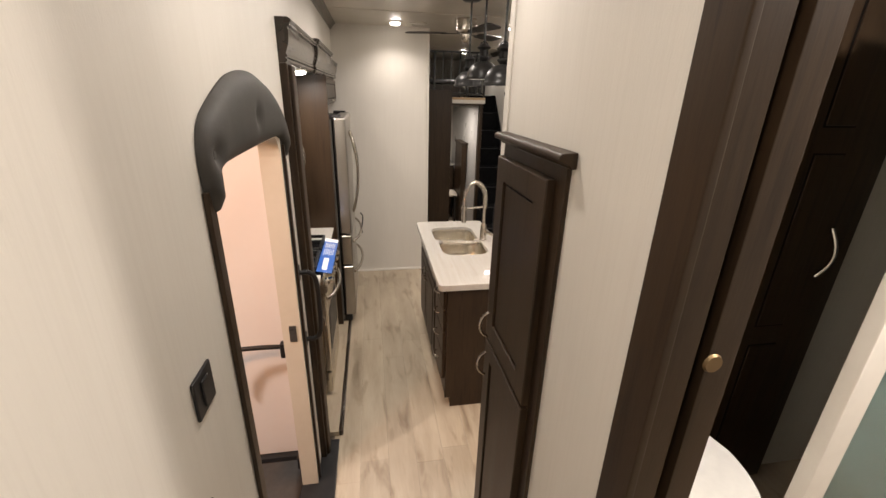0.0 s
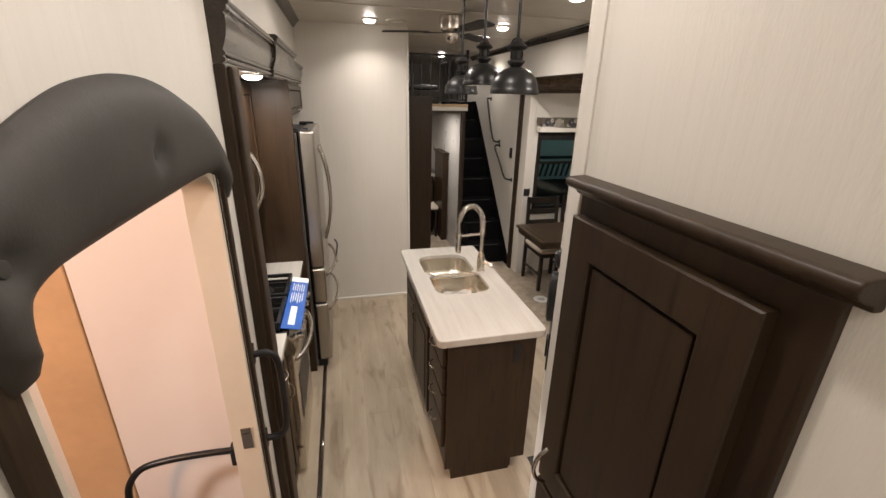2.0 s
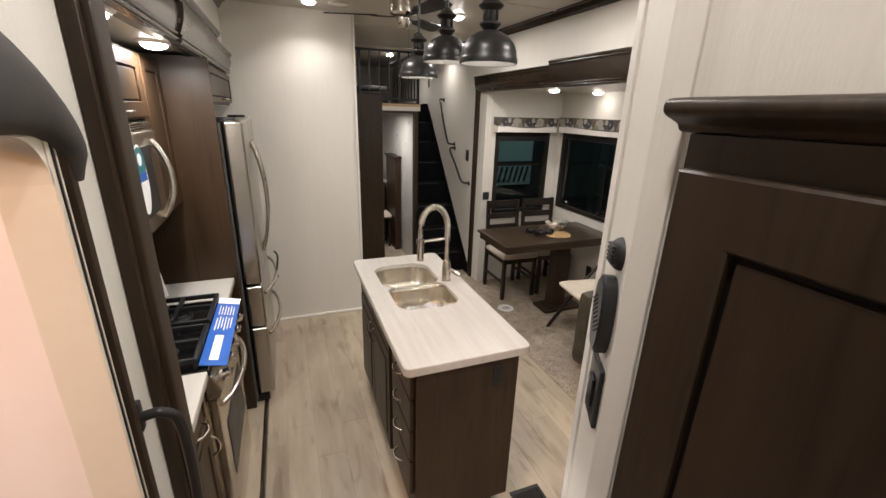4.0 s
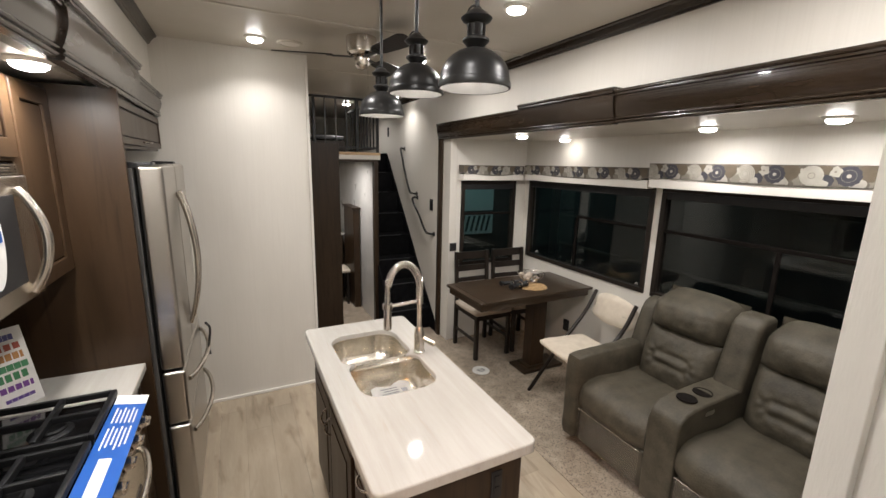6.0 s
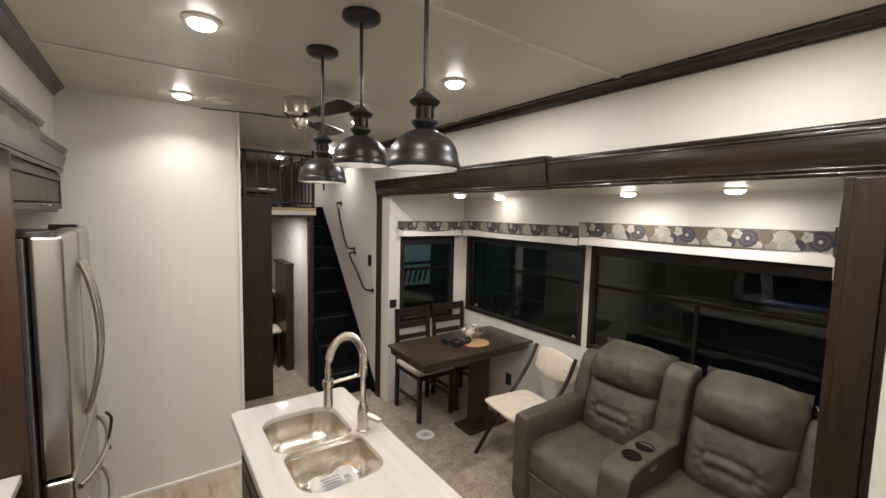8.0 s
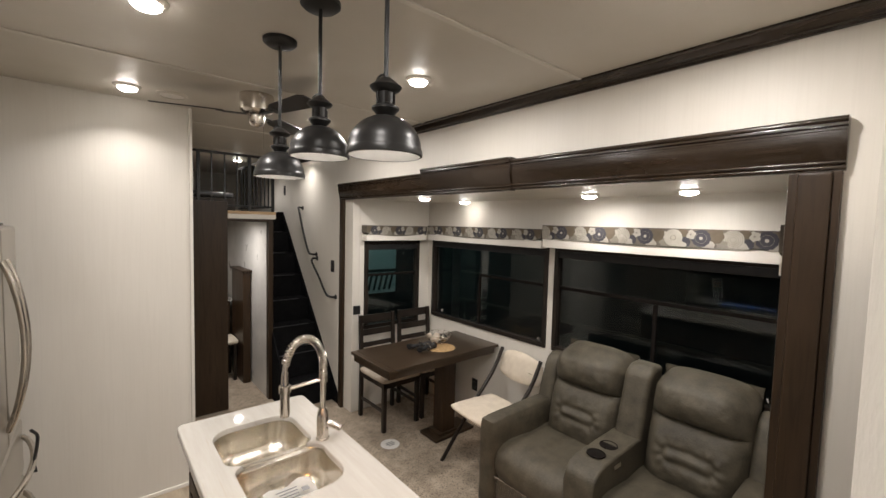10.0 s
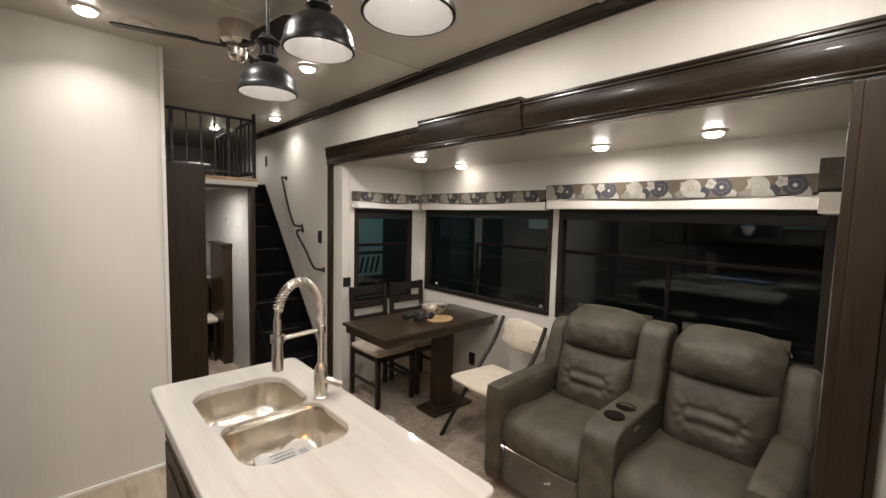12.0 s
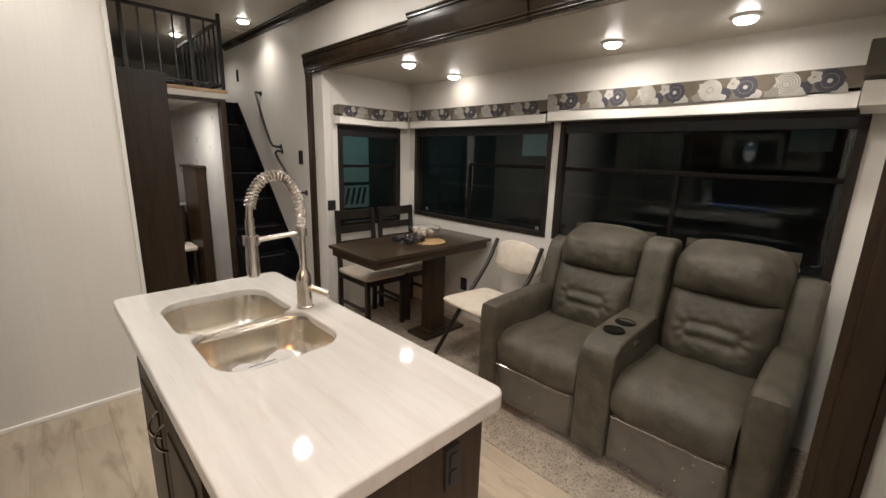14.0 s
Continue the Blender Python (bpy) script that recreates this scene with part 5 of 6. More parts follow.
def loft_rail():
    r = thing("loft_railing", "dark metal loft railing with square bars", "railing")
    z0, z1, y = 1.872, 2.355, FY + 0.03
    part("top_rail", boxes((1.0, 1.84, y - 0.011, y + 0.011, z1 - 0.022, z1), bevel=0.002), BLACK, r)
    part("bottom_rail", boxes((1.0, 1.84, y - 0.009, y + 0.009, z0, z0 + 0.018), bevel=0.002), BLACK, r)
    for x in (1.20, 1.616, 1.826):
        part("post", boxes((x - 0.013, x + 0.013, y - 0.013, y + 0.013, 1.836, z1 + (0.05 if x > 1.8 else 0.0)), bevel=0.002), BLACK, r)
    for i in range(1, 7):
        x = 1.095 + 0.104 * i
        if abs(x - 1.616) > 0.02:
            part("bar", boxes((x - 0.006, x + 0.006, y - 0.006, y + 0.006, z0 + 0.018, z1 - 0.022)), BLACK, r)
    part("side_rail", boxes((1.812, 1.834, y, y + 1.2, z1 - 0.022, z1), (1.814, 1.832, y, y + 1.2, z0, z0 + 0.018), bevel=0.002), BLACK, r)
    for i in range(1, 10):
        part("bar", boxes((1.817, 1.829, y + 0.12 * i - 0.006, y + 0.12 * i + 0.006, z0 + 0.018, z1 - 0.022)), BLACK, r)
    return r


loft_rail()


def grab_rail(points, name="hand_rail"):
    h = thing(name, "bent dark metal hand rail on the stair wall", "hand rail", "hand rails on the stair wall")
    part("bar", tube(smooth_path(points), 0.011, 10), BLACK, h)
    for p in (points[0], points[-1]):
        part("flange", lathe([(0.0, 0.008), (0.022, 0.006), (0.026, 0.0)], 20, (RX, p[1], p[2]), pose(0, 0, 0, 0, -90, 0)), BLACK, h)
    return h


grab_rail([(RX - 0.004, 6.03, 1.90), (RX - 0.05, 6.02, 1.905), (RX - 0.06, 5.98, 1.86), (RX - 0.06, 5.85, 1.62), (RX - 0.06, 5.72, 1.44), (RX - 0.05, 5.66, 1.415), (RX - 0.004, 5.65, 1.41)])
grab_rail([(RX - 0.004, 5.63, 1.37), (RX - 0.05, 5.63, 1.37), (RX - 0.06, 5.62, 1.33), (RX - 0.06, 5.45, 1.20), (RX - 0.06, 5.29, 1.06), (RX - 0.05, 5.22, 1.035), (RX - 0.004, 5.19, 1.03)])


def switch(m, w=0.07, h=0.115, label="black wall switch plate"):
    s = thing("wall_switch", label, "switch", "black switch plates")
    s.matrix_basis = m
    part("plate", boxes((-w / 2, w / 2, -h / 2, h / 2, 0, 0.007), bevel=0.003), BLACK_PL, s)
    part("rocker", boxes((-0.015, 0.015, -0.028, 0.028, 0.007, 0.011), bevel=0.002), BLACK_PL, s)


TO_X = Matrix(((0, 0, 1, 0), (1, 0, 0, 0), (0, 1, 0, 0), (0, 0, 0, 1)))   # plate facing +x
TO_MX = Matrix(((0, 0, -1, 0), (-1, 0, 0, 0), (0, 1, 0, 0), (0, 0, 0, 1)))  # facing -x
TO_MY = Matrix(((1, 0, 0, 0), (0, 0, -1, 0), (0, 1, 0, 0), (0, 0, 0, 1)))  # facing -y
switch(Matrix.Translation((RX, 5.26, 1.325)) @ TO_MX)
switch(Matrix.Translation((RX, 6.6, 2.12)) @ TO_MX, 0.05)
switch(Matrix.Translation((2.328, SY1, 0.955)) @ TO_MY, 0.07, 0.08, "black outlet plate beside the dining window")
switch(Matrix.Translation((SX, 4.12, 0.30)) @ TO_MX, 0.07, 0.11, "black outlet plate under the window")
switch(Matrix.Translation((LX, 0.976, 1.36)) @ TO_X, 0.082, 0.084, "square black switch plate beside the entry door")
switch(Matrix.Translation((LX, 0.876, 1.111)) @ TO_X, 0.082, 0.084, "square black switch plate beside the entry door")

# ---- entry door and its padding ----
pad = thing("head_pad", "padded grey vinyl head guard over the entry door", "pad")


def head_pad():
    """A crescent of padding: outer arc and a slanted lower edge."""
    outer = [(1.158, 1.654), (1.145, 1.72), (1.148, 1.785), (1.178, 1.835), (1.254, 1.875), (1.36, 1.915), (1.45, 1.932), (1.535, 1.937), (1.63, 1.930), (1.74, 1.905), (1.84, 1.865), (1.92, 1.805), (1.965, 1.74), (1.972, 1.655)]
    inner = [(1.205, 1.654), (1.200, 1.69), (1.213, 1.718), (1.245, 1.731), (1.30, 1.735), (1.38, 1.737), (1.46, 1.738), (1.535, 1.739), (1.62, 1.740), (1.72, 1.740), (1.83, 1.738), (1.885, 1.728), (1.925, 1.70), (1.935, 1.655)]
    outer = [(p.x, p.y) for p in smooth_path([(y, z, 0) for y, z in outer], 5)]
    inner = [(p.x, p.y) for p in smooth_path([(y, z, 0) for y, z in inner], 5)]
    bm = bmesh.new()
    n, k = len(outer), 14
    rows = []
    for j in range(k + 1):
        s = j / k
        bulge = 0.026 * (1 - abs(2 * s - 1) ** 2.6) ** 0.6
        row = []
        for i, ((ya, za), (yb, zb)) in enumerate(zip(outer, inner)):
            e = min(1.0, 0.35 + 0.2 * min(i, n - 1 - i))
            row.append(bm.verts.new((LX + 0.006 + bulge * e, ya + (yb - ya) * s, za + (zb - za) * s)))
        rows.append(row)
    for a, b in zip(rows, rows[1:]):
        for i in range(n - 1):
            bm.faces.new((a[i], a[i + 1], b[i + 1], b[i]))
    back = [bm.verts.new((LX + 0.001, v.co.y, v.co.z)) for v in rows[0] + rows[-1][::-1]]
    rim = rows[0] + rows[-1][::-1]
    for i in range(len(rim)):
        j = (i + 1) % len(rim)
        if rim[i] in rows[0] and rim[j] in rows[0] or rim[i] in rows[-1] and rim[j] in rows[-1]:
            bm.faces.new((rim[i], rim[j], back[j], back[i]))
    for y, z in ((1.548, 1.819), (1.193, 1.766)):
        for v in bm.verts:
            d2 = (v.co.y - y) ** 2 + (v.co.z - z) ** 2
            v.co.x -= min(0.016 * math.exp(-d2 / 0.0006), max(0.0, v.co.x - LX - 0.008))
    return bm


part("cushion", head_pad(), PADDING, pad)
for y, z in ((1.548, 1.819), (1.193, 1.766)):
    part("button", lathe([(0.0, 0.006), (0.008, 0.005), (0.012, 0.0)], 18, (LX + 0.0145, y, z), pose(0, 0, 0, 0, 90, 0)), PADDING, pad)
struct("entry_casing", boxes((LX, LX + 0.012, DY0 - 0.036, DY0 - 0.002, 0.0, 1.70), (LX, LX + 0.012, DY1 - 0.022, DY1 + 0.002, 0.0, 1.70), bevel=0.003), WOOD, "", True)
struct("entry_jamb", join(boxes((LX - 0.075, LX + 0.004, DY1 - 0.055, DY1 - 0.024, 0.0, 1.735), bevel=0.004), boxes((LX - 0.075, LX + 0.002, DY0, DY1 - 0.056, 1.735, DZ), bevel=0.003), boxes((LX - 0.075, LX + 0.002, DY0 - 0.0, DY0 + 0.02, 0.0, 1.735), bevel=0.003)), CREAM_PL, "", True)
struct("entry_jamb_corner", prism([(DY1 - 0.0555, 1.7345)] + [(DY1 - 0.0555 - 0.075 * (1 - math.cos(radians(a))), 1.7345 - 0.075 * (1 - math.sin(radians(a)))) for a in range(0, 91, 10)], "x", LX - 0.07, LX + 0.001), CREAM_PL, "", True)
struct("entry_seal", boxes((LX + 0.004, LX + 0.007, DY1 - 0.046, DY1 - 0.040, 0.0, 1.735), bevel=0.001), BLACK_PL, "", True)
strike = solid("strike_plate", join(boxes((LX - 0.045, LX - 0.015, DY1 - 0.059, DY1 - 0.0551, 0.865, 0.945), bevel=0.001), boxes((LX - 0.04, LX - 0.02, DY1 - 0.0605, DY1 - 0.059, 0.885, 0.925))), CHROME, "chrome strike plate on the door jamb", "strike plate")
struct("slide_outer_wall", boxes((-0.405, LX - 0.061, 2.092, 2.109, 0.035, 2.3), bevel=0.004), DOORSKIN, "glossy white outer skin of the kitchen slide-out")
struct("slide_corner_trim", boxes((-0.572, -0.406, 2.088, 2.109, 0.035, 2.3), bevel=0.004), ORANGE, "orange-brown corner board outside")
struct("slide_bottom_trim", boxes((-0.63, LX - 0.061, 2.06, 2.109, 0.0, 0.034), bevel=0.006), BLACK_PL)
bar = thing("assist_bar", "black swing-out assist bar outside the entry", "grab handle")
part("bar", tube(smooth_path([(0.0, 1.965, 0.792), (-0.10, 1.967, 0.795), (-0.22, 1.969, 0.790), (-0.30, 1.969, 0.770), (-0.345, 1.969, 0.71), (-0.36, 1.969, 0.63)]), 0.011, 10), BLACK, bar)
part("bracket", boxes((-0.03, 0.012, 1.947, 1.985, 0.74, 0.815), bevel=0.006), BLACK_PL, bar)
part("bracket", boxes((-0.03, 0.012, 1.98, 2.02, 0.02, 0.10), bevel=0.006), BLACK_PL, bar)
grab = thing("grab_handle", "black curved grab handle beside the entry door", "grab handle")
part("bar", tube(smooth_path([(LX + 0.008, 1.957, 1.160), (LX + 0.05, 1.962, 1.157), (LX + 0.075, 1.967, 1.105), (LX + 0.075, 1.967, 0.89), (LX + 0.055, 1.962, 0.835), (LX + 0.008, 1.957, 0.83)]), 0.011, 10), BLACK_PL, grab)
for z in (1.160, 0.83):
    part("foot", boxes((LX + 0.001, LX + 0.012, 1.948, 1.972, z - 0.035, z + 0.035), bevel=0.004), BLACK_PL, grab)

# ---- cabinet on the bath wall ----
cab = thing("hall_cabinet", "dark espresso tall built-in cabinet with crown", "cabinet")
CX = 0.766
part("body", boxes((CX, WX + 0.05, 0.988, 1.368, 0.02, 1.772), bevel=0.002), WOOD, cab)
part("crown", prism([(WX - 0.001, 1.7725), (CX - 0.004, 1.7725), (CX - 0.007, 1.779), (CX - 0.022, 1.785), (CX - 0.028, 1.789), (CX - 0.028, 1.797), (CX - 0.023, 1.801), (WX - 0.001, 1.803)], "y", 0.968, 1.378, 0.003), WOOD, cab)
cabinet_door(cab, CX, 1.030, 1.357, 1.19, 1.742, 1.325, 1.24, True, "door", -1, 0.060)
cabinet_door(cab, CX, 1.030, 1.357, 0.06, 1.178, 1.325, 1.10, True, "door", -1, 0.060)

# ---- alarms on the slanting face ----
al = thing("thermostat_sensor", "black round domed sensor with ribbed front", "sensor")
al.matrix_basis = ON_SLANT @ Matrix.Translation((-0.043, 1.624, 0))
part("body", lathe([(0.0, 0.013), (0.009, 0.0127), (0.016, 0.0095), (0.0195, 0.005), (0.021, 0.0)], 32), BLACK_PL, al)
for k in range(5):
    part("rib", boxes((-0.012, 0.012, -0.0105 + 0.005 * k, -0.0080 + 0.005 * k, 0.0090, 0.0142), bevel=0.0008), BLACK_PL, al)
gal = thing("gas_alarm", "black oval wall alarm with slotted face", "alarm")
gal.matrix_basis = ON_SLANT @ Matrix.Translation((-0.044, 1.540, 0))
oval = [(0.025 * math.copysign(abs(math.cos(a)) ** 0.8, math.cos(a)), 0.054 * math.copysign(abs(math.sin(a)) ** 0.8, math.sin(a))) for a in [2 * math.pi * i / 48 for i in range(48)]]
part("case", prism(oval, "z", 0.0, 0.016, 0.003, 3), BLACK_PL, gal)
face = part("face_plate", prism([(x * 0.86, y * 0.90) for x, y in oval], "z", 0.0161, 0.0180, 0.0008, 2), DARKWALL, gal, "grey slotted face")
for k in range(9):
    part("slot", boxes((-0.013, 0.013, -0.022 + 0.0055 * k, -0.0198 + 0.0055 * k, 0.0181, 0.0186), m=pose(0, 0, 0, 0, 0, 35)), GROOVE, face)
plate = thing("wall_switch", "black switch plate under the alarms", "switch")
plate.matrix_basis = ON_SLANT @ Matrix.Translation((-0.044, 1.425, 0))
part("plate", boxes((-0.028, 0.028, -0.045, 0.045, 0.0, 0.007), bevel=0.003), BLACK_PL, plate)
part("rocker", boxes((-0.012, 0.012, -0.022, 0.022, 0.0071, 0.011), bevel=0.002), BLACK_PL, plate)

# ---- floor fittings ----
vent = thing("floor_vent", "dark metal slotted floor vent", "vent")
part("frame", boxes((1.31, 1.47, 2.265, 2.285, 0.0, 0.006), (1.31, 1.47, 2.37, 2.39, 0.0, 0.006), (1.31, 1.325, 2.285, 2.37, 0.0, 0.006), (1.455, 1.47, 2.285, 2.37, 0.0, 0.006), bevel=0.001), BLACK, vent)
for i in range(9):
    part("slat", boxes((1.33 + 0.0137 * i, 1.336 + 0.0137 * i, 2.285, 2.37, 0.001, 0.005)), BLACK, vent)
part("pan", boxes((1.325, 1.455, 2.285, 2.37, -0.003, 0.0005)), GROOVE, vent)
disc = thing("round_floor_label", "round white printed label on the carpet", "label")
part("sheet", lathe([(0.0, 0.0065), (0.075, 0.006), (0.075, 0.0045)], 32, (2.27, 4.175, 0)), PAPER, disc)
part("small_print", boxes((2.235, 2.31, 4.17, 4.182, 0.0066, 0.0072), (2.245, 2.30, 4.15, 4.16, 0.0066, 0.0072), (2.24, 2.305, 4.192, 4.20, 0.0066, 0.0072), m=None), PRINT, disc)


# ---- room under the loft, seen through the doorway ----
struct("rear_ceiling", boxes((0.985, 1.776, FY + 0.061, 8.6, 1.77, 1.7999)), WALL)
struct("wall_rear_room", boxes((0.985, 1.776, 7.35, 7.40, 0, 1.769)), WALL)
van = thing("rear_vanity", "dark vanity cabinet with pale top in the rear room", "cabinet")
part("body", boxes((1.05, 1.70, 6.75, 7.34, 0.0, 0.80)), WOOD, van)
part("top", boxes((1.04, 1.72, 6.73, 7.345, 0.801, 0.83), bevel=0.004), COUNTER, van)
part("tap", tube(smooth_path([(1.62, 7.1, 0.83), (1.62, 7.1, 0.94), (1.60, 7.02, 0.97), (1.58, 6.96, 0.94)]), 0.012, 8), BLACK, van)
half = thing("half_height_partition", "dark wooden half-height partition in the rear room", "partition")
part("panel", boxes((1.69, 1.765, 6.15, 6.62, 0.0, 1.195), bevel=0.004), WOOD_PANEL, half)
part("cap", boxes((1.675, 1.775, 6.13, 6.64, 1.196, 1.22), bevel=0.004), WOOD, half)
frame_pic = solid("wall_picture", boxes((1.60, 1.72, 7.335, 7.349, 1.36, 1.52), bevel=0.003), MIRROR, "small grey framed picture on the rear wall", "picture")
stool = thing("rear_stool", "dark stool with cream seat in the rear room", "stool", at=(1.52, 6.45, 0))
part("seat", cushion(-0.16, 0.16, -0.16, 0.16, 0.40, 0.45, 0.01, 6, 0.02), CREAM, stool)
for x in (-0.13, 0.13):
    for y in (-0.13, 0.13):
        part("leg", boxes((x - 0.014, x + 0.014, y - 0.014, y + 0.014, 0.0, 0.405), bevel=0.002), BLACK_WD, stool)
lb = thing("loft_bunk", "dark bunk box in the loft", "bed")
part("box", boxes((1.25, 1.80, 6.9, 8.4, 1.8155, 2.0), bevel=0.006), BLACK_WD, lb)
part("mattress", cushion(1.26, 1.79, 6.92, 8.38, 2.0, 2.08, 0.01, 5, 0.03), DARKWALL, lb)
lw = thing("loft_window", "small dark-framed window at the end of the loft", "window")
part("window_frame", boxes((1.05, 1.40, 8.57, 8.598, 2.02, 2.06), (1.05, 1.40, 8.57, 8.598, 2.30, 2.34), (1.05, 1.09, 8.57, 8.598, 2.06, 2.30), (1.36, 1.40, 8.57, 8.598, 2.06, 2.30), bevel=0.003), BLACK_WD, lw)
part("pane", boxes((1.09, 1.36, 8.59, 8.597, 2.06, 2.30)), TEAL, lw)

# ---- bathroom seen from the upper hall ----
struct("bath_casing", join(boxes((WX - 0.014, WX - 0.0005, 0.660, 0.725, UP, 2.36), bevel=0.003), boxes((WX - 0.014, WX - 0.0005, -0.095, -0.02, UP, 2.36), bevel=0.003), boxes((WX - 0.014, WX - 0.0005, -0.02, 0.660, 2.29, 2.36), bevel=0.003)), WOOD, "", True)
struct("bath_jamb", join(boxes((WX, 0.815, 0.665, 0.729, UP, 2.36), bevel=0.002), boxes((0.834, 0.877, 0.665, 0.729, UP, 2.36), bevel=0.002), boxes((0.8155, 0.8335, 0.69, 0.729, UP, 2.36))), WOOD, "", True)
latch = solid("jamb_latch", lathe([(0.0, 0.004), (0.012, 0.004), (0.014, 0.0)], 20, (0.842, 0.665, 1.575), pose(0, 0, 0, 90, 0, 0)), mat("brass", (0.20, 0.135, 0.07), 0.5, 0.8), "round brass latch plate in the door jamb", "latch")
war = thing("bath_wardrobe", "dark wooden panelled wardrobe in the bathroom", "wardrobe", at=(-0.035, -0.075, 0.01))
part("body", boxes((1.28, 1.96, 1.372, 1.415, UP, 2.36)), WOOD, war)
for x0, x1 in ((1.29, 1.625), (1.63, 1.945)):
    d = part("door", boxes((x0, x1, 1.352, 1.371, UP + 0.03, 2.34), bevel=0.003), WOOD, war)
    for z0, z1 in ((1.82, 2.27), (1.18, 1.75), (0.55, 1.11)):
        part("panel_groove", boxes((x0 + 0.055, x1 - 0.15 + 0.10 * (x0 < 1.5), 1.3508, 1.3519, z0, z1)), GROOVE, d)
        part("raised_panel", boxes((x0 + 0.060, x1 - 0.155 + 0.10 * (x0 < 1.5), 1.3460, 1.3507, z0 + 0.006, z1 - 0.006), bevel=0.002), WOOD, d)
    if x0 > 1.5:
        part("handle", tube([(x1 - 0.095, 1.350 - 0.032 * math.sin(math.pi * i / 10), 1.36 + 0.16 * i / 10) for i in range(11)], 0.006, 8), NICKEL, d, "brushed nickel bow handle")
toilet = thing("toilet", "white ceramic toilet with closed lid", "toilet", at=(1.302, 1.095, UP))
lid = [(0.185 * math.cos(a) if math.sin(a) > 0 else 0.19 * math.cos(a), (0.20 if math.sin(a) > 0 else 0.25) * math.sin(a)) for a in [2 * math.pi * i / 40 for i in range(40)]]
part("lid", prism(lid, "z", 0.40, 0.425, 0.008, 3), CERAMIC, toilet)
part("seat", prism([(x * 1.02, y * 1.02) for x, y in lid], "z", 0.375, 0.398, 0.006), CERAMIC, toilet)
part("bowl", lathe([(0.0, 0.0), (0.13, 0.0), (0.12, 0.10), (0.14, 0.25), (0.175, 0.34), (0.178, 0.374), (0.0, 0.374)], 36), CERAMIC, toilet)
sh = thing("shower_enclosure", "white-framed shower enclosure with pale glass", "shower", at=(0.0, -0.075, 0.0))
part("post", boxes((1.500, 1.570, 0.96, 1.0, UP, 2.2), bevel=0.004), WHITE, sh)
part("sill", boxes((1.56, RX - 0.002, 0.955, 1.0, UP, UP + 0.10), bevel=0.006), WHITE, sh)
part("pane", boxes((1.56, RX - 0.002, 0.972, 0.978, UP + 0.10, 2.15)), glass_mat("shower_glass", (0.75, 0.88, 0.88), 0.15), sh, "frosted pane", False)
part("back_panel", boxes((1.56, RX - 0.002, 1.02, 1.03, UP, 2.2)), mat("shower_wall", (0.50, 0.60, 0.60), 0.3, scale=3), sh)

# dark unit against the side wall behind the slide-out
unit = thing("side_cabinet", "narrow dark wooden cabinet against the side wall", "cabinet")
part("body", boxes((2.02, RX - 0.001, 1.534, 1.60, 0.0, 1.70), bevel=0.003), WOOD, unit)
part("hinge", boxes((2.015, 2.02, 1.575, 1.595, 1.55, 1.60), bevel=0.001), BLACK, unit)
part("hinge", boxes((2.015, 2.02, 1.575, 1.595, 1.62, 1.66), bevel=0.001), BLACK, unit)

# ---- paper in the sink ----
sp = thing("printed_paper", "crumpled white printed paper lying in the sink", "paper")
bm = bmesh.new()
rows = [[bm.verts.new((0.950 + 0.18 * i / 8, 2.850 + 0.14 * j / 6 + 0.02 * i / 8, 0.752 + 0.028 * (j / 6) ** 2 + 0.006 * math.sin(i * 1.4 + j) + 0.004 * math.cos(j * 2.1 - i))) for i in range(9)] for j in range(7)]
for a, b in zip(rows, rows[1:]):
    for i in range(8):
        bm.faces.new((a[i], a[i + 1], b[i + 1], b[i]))
bmesh.ops.solidify(bm, geom=bm.faces[:], thickness=0.001)
part("sheet", bm, PAPER, sp)
part("small_print", boxes(*[(0.985 + 0.01 * (k % 2), 1.06, 2.905 + 0.013 * k, 2.910 + 0.013 * k, 0.772 + 0.0035 * k, 0.773 + 0.0035 * k) for k in range(5)], (1.075, 1.10, 2.93, 2.955, 0.779, 0.780)), PRINT, sp, "grey print lines")

# ---- things on the table ----
tray = solid("woven_mat", lathe([(0.0, 0.004), (0.12, 0.004), (0.125, 0.0)], 36, (2.66, 4.05, 0.7505)), mat("woven_straw", (0.42, 0.27, 0.12), 0.8, second=(0.26, 0.16, 0.07), scale=60, bump=0.6, bump_scale=200), "round woven straw place mat on the dining table", "place mat")
wire = thing("wire_bowl", "silver wire bowl with decorative balls", "bowl", at=(2.72, 4.15, 0.752))
for k in range(5):
    r = 0.045 + 0.018 * k
    z = 0.008 + 0.075 * ((r - 0.045) / 0.072) ** 1.6
    part("ring", tube([(r * math.cos(2 * math.pi * i / 28), r * math.sin(2 * math.pi * i / 28), z) for i in range(28)], 0.0022, 6, True), NICKEL, wire)
for k in range(14):
    a = 2 * math.pi * k / 14
    part("spoke", tube([((0.03 + 0.0873 * t) * math.cos(a), (0.03 + 0.0873 * t) * math.sin(a), 0.004 + 0.079 * t ** 1.6) for t in (0, 0.25, 0.5, 0.75, 1.0)], 0.0018, 5), NICKEL, wire)
for i, (x, y, z, r) in enumerate(((-0.045, -0.01, 0.045, 0.036), (0.035, -0.03, 0.043, 0.034), (0.02, 0.045, 0.043, 0.034), (-0.06, 0.045, 0.062, 0.026))):
    bm = bmesh.new()
    bmesh.ops.create_icosphere(bm, subdivisions=3, radius=r)
    for v in bm.verts:
        v.co *= 1 + 0.05 * noise.noise(v.co * 70)
    solid("decor_ball", bm, BEIGE if i != 1 else CHROME, "rough beige decorative ball in the wire bowl" if i != 1 else "silver decorative ball in the wire bowl", "ball", "balls in the wire bowl").matrix_basis = pose(2.72 + x, 4.15 + y, 0.752 + z)
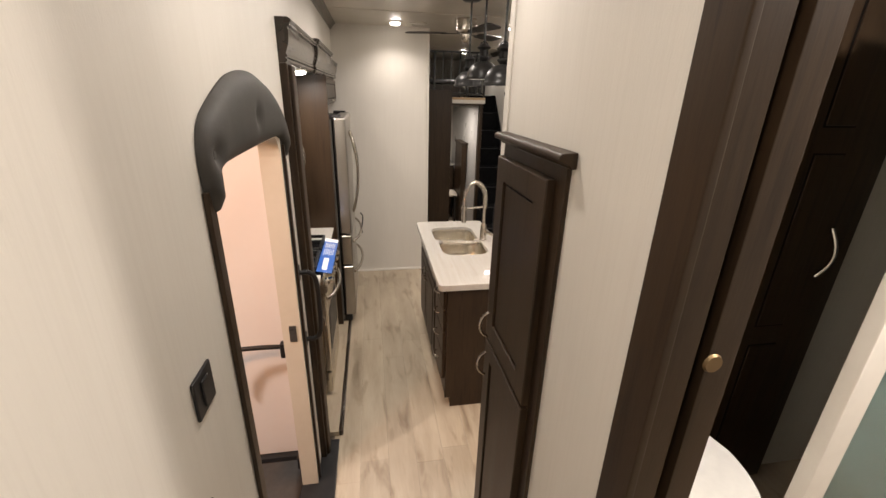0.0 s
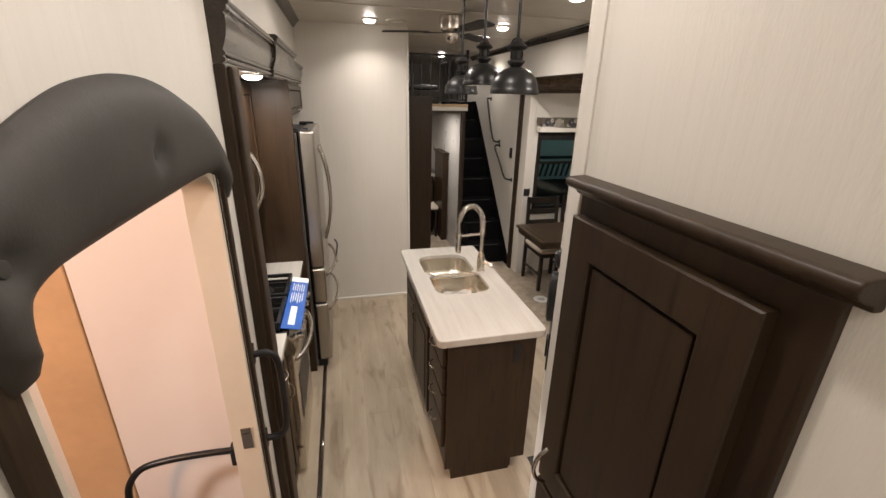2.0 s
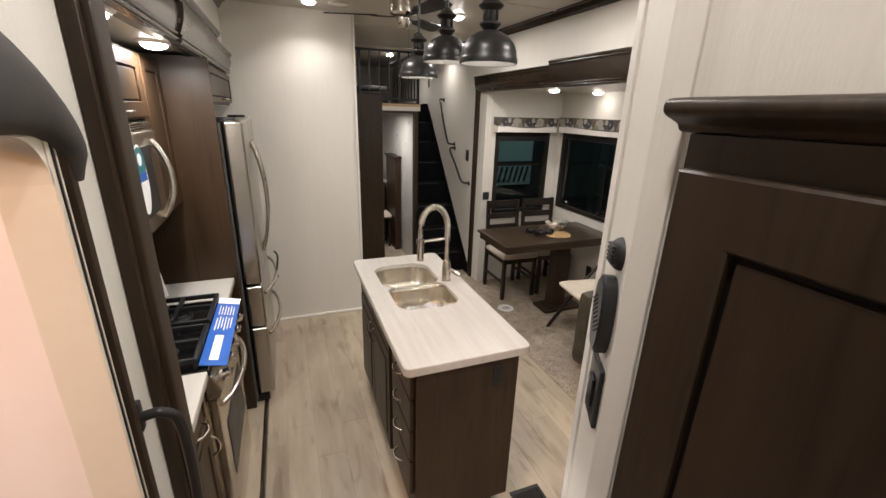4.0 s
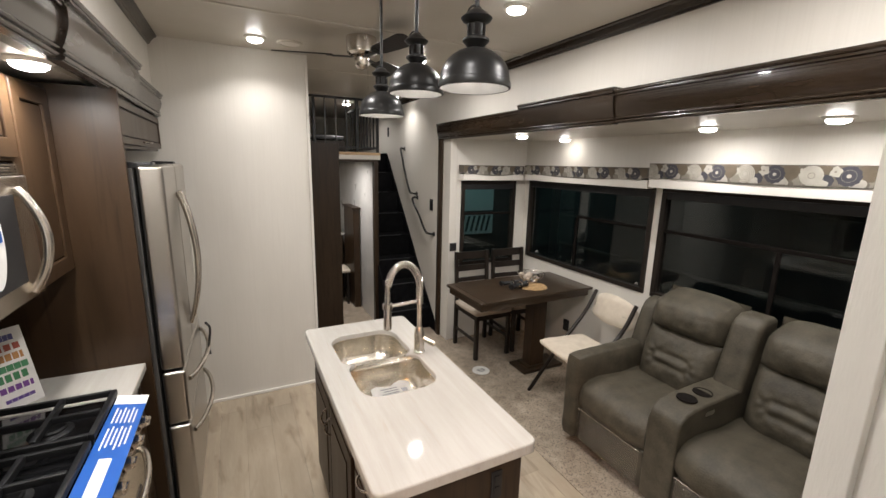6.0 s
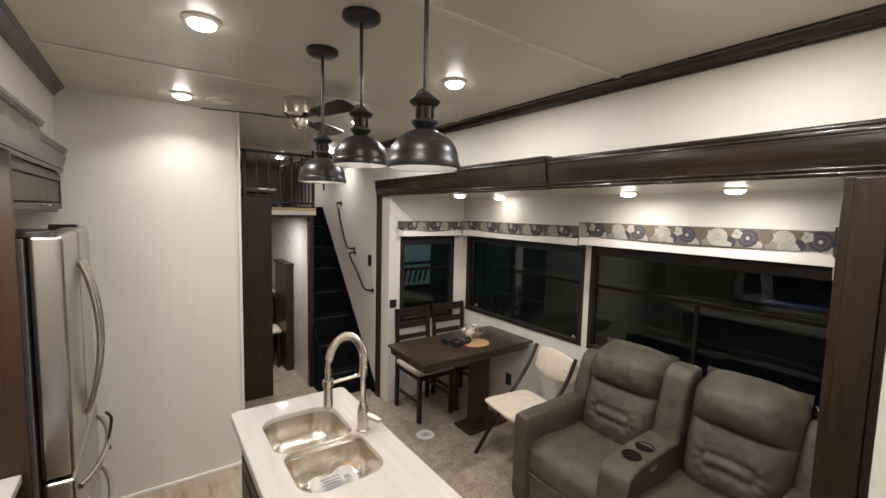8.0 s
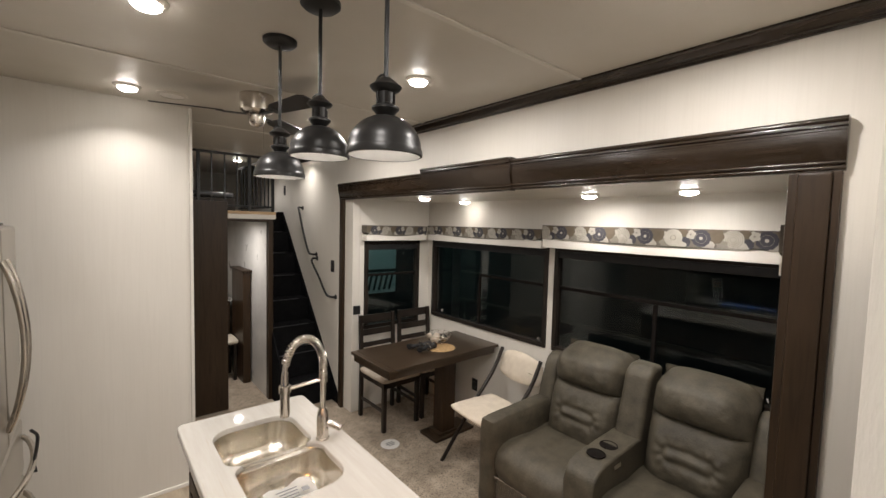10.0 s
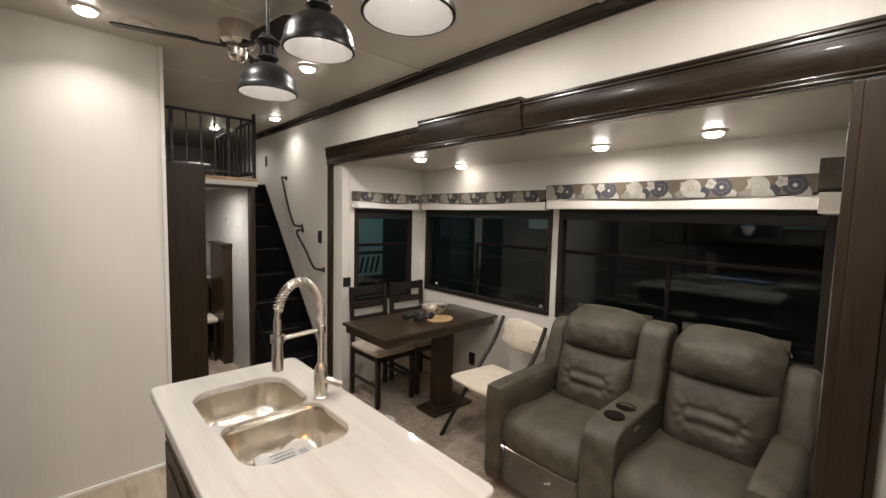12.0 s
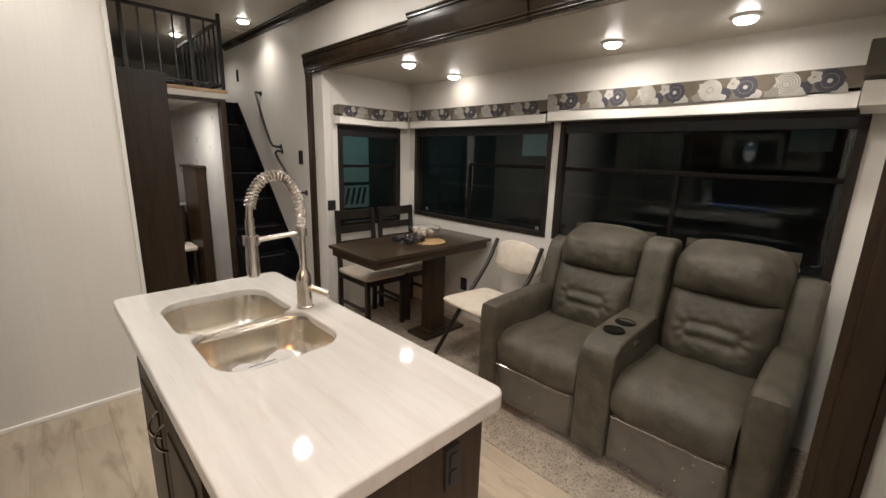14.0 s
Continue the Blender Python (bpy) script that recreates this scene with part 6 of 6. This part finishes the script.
for (x, y, rz) in ((2.52, 4.04, 12), (2.50, 4.12, -8)):
    nap = thing("napkin_roll", "rolled black napkin with silver ring", "napkin", "napkins on the table", at=(x, y, 0.752), rz=rz)
    part("cloth", tube([(-0.10 + 0.2 * i / 12, 0.006 * math.sin(i * 1.3), 0.028 + 0.004 * math.sin(i * 2.1)) for i in range(13)], [0.014 + 0.010 * abs(i - 5) / 6 + 0.003 * math.sin(i * 3) for i in range(13)], 12), BLACK_PL, nap, "black cloth")
    part("ring", tube([(0.005, 0.025 * math.cos(2 * math.pi * i / 20), 0.028 + 0.025 * math.sin(2 * math.pi * i / 20)) for i in range(20)], 0.005, 6, True), CHROME, nap, "silver ring")
for y, z in ((3.445, 0.875), (2.005, 0.885), (4.62, 0.89)):
    t = thing("window_latch", "small white window latch tab", "latch", "window latch tabs", at=(SX + 0.006, y, z))
    part("tab", tube([(0, -0.010, 0), (0, -0.006, 0.018), (0, 0.006, 0.018), (0, 0.010, 0)], 0.0025, 6), WHITE, t)

# ---- outside ----
tr = thing("parked_trailer", "pale parked trailer beside the window", "trailer", at=(0, 0, 0))
part("wall", boxes((3.3, 5.05, 8.3, 8.5, 0.86, 2.2), (3.3, 5.05, 8.3, 8.5, 0.40, 0.80)), TRAILER, tr)
part("stripe", boxes((3.3, 5.05, 8.31, 8.45, 0.80, 0.86)), DARKWALL, tr)
part("chassis", boxes((3.3, 6.6, 8.35, 8.5, -0.6, 0.40), (5.05, 6.6, 8.35, 8.5, 0.40, 2.2)), DARKWALL, tr)
for i in range(9):
    part("louvre", boxes((0, 0.045, -0.014, 0, 0, 0.30), m=pose(3.95 + 0.115 * i, 8.299, 0.46) @ Matrix.Shear("XY", 4, (0.25, 0))), DARKWALL, tr)
tr2 = thing("parked_trailer", "dark parked trailer seen through the wide windows", "trailer", at=(0, 0, 0))
part("wall", boxes((5.6, 5.8, -3.0, 7.0, -0.2, 3.0)), DARKWALL, tr2)
part("stripe", boxes((5.585, 5.599, -3.0, 7.0, 0.9, 0.94), (5.585, 5.599, -3.0, 7.0, 0.4, 0.44)), DARKSTRIPE, tr2)
part("window", boxes((5.58, 5.599, 2.0, 3.6, 1.3, 2.0), bevel=0.01), BLACK_PL, tr2)
# pale plates without glow, window light put into their colour
part("painted_lit_window", boxes((5.57, 5.58, 2.1, 2.4, 1.5, 1.75), (5.57, 5.58, 4.9, 5.3, 1.4, 1.7)), TRAILER, tr2)
solid("blue_carpet", boxes((-3.4, -0.66, 0.6, 7.0, -0.8995, -0.885), bevel=0.003), mat("blue_carpet_pile", (0.012, 0.045, 0.20), 0.9, second=(0.009, 0.034, 0.15), scale=12, bump=0.4, bump_scale=300), "blue carpet lying outside the entry door", "carpet")
bl = thing("blue_trailer", "parked trailer with blue stripe outside the entry", "trailer")
part("wall", boxes((-4.2, -4.0, -2.0, 6.0, -0.6, 2.8)), TRAILER, bl)
part("stripe", boxes((-3.999, -3.985, -2.0, 6.0, -0.2, 0.5)), BLUE, bl)

# ---- floor planks ----
PW, PL = 0.152, 1.19
prnd = random.Random(4)
floor_ob = bpy.data.objects["floor"]
col, x = 0, 0.14
while x < 2.05:
    x1 = min(x + PW, 2.054)
    y = 1.0 - prnd.uniform(0.1, 1.0)
    while y < 5.06:
        a, b = max(y, 1.0), min(y + PL, 5.055)
        if b - a > 0.03:
            bm = boxes((x + 0.0005, x1 - 0.0005, a + 0.0005, b - 0.0005, -0.004, 0.0), m=None)
            ob = new("plank", mesh_of("plank", bm, PLANK, False))
            ob.parent = floor_ob
        y += PL
    x += PW
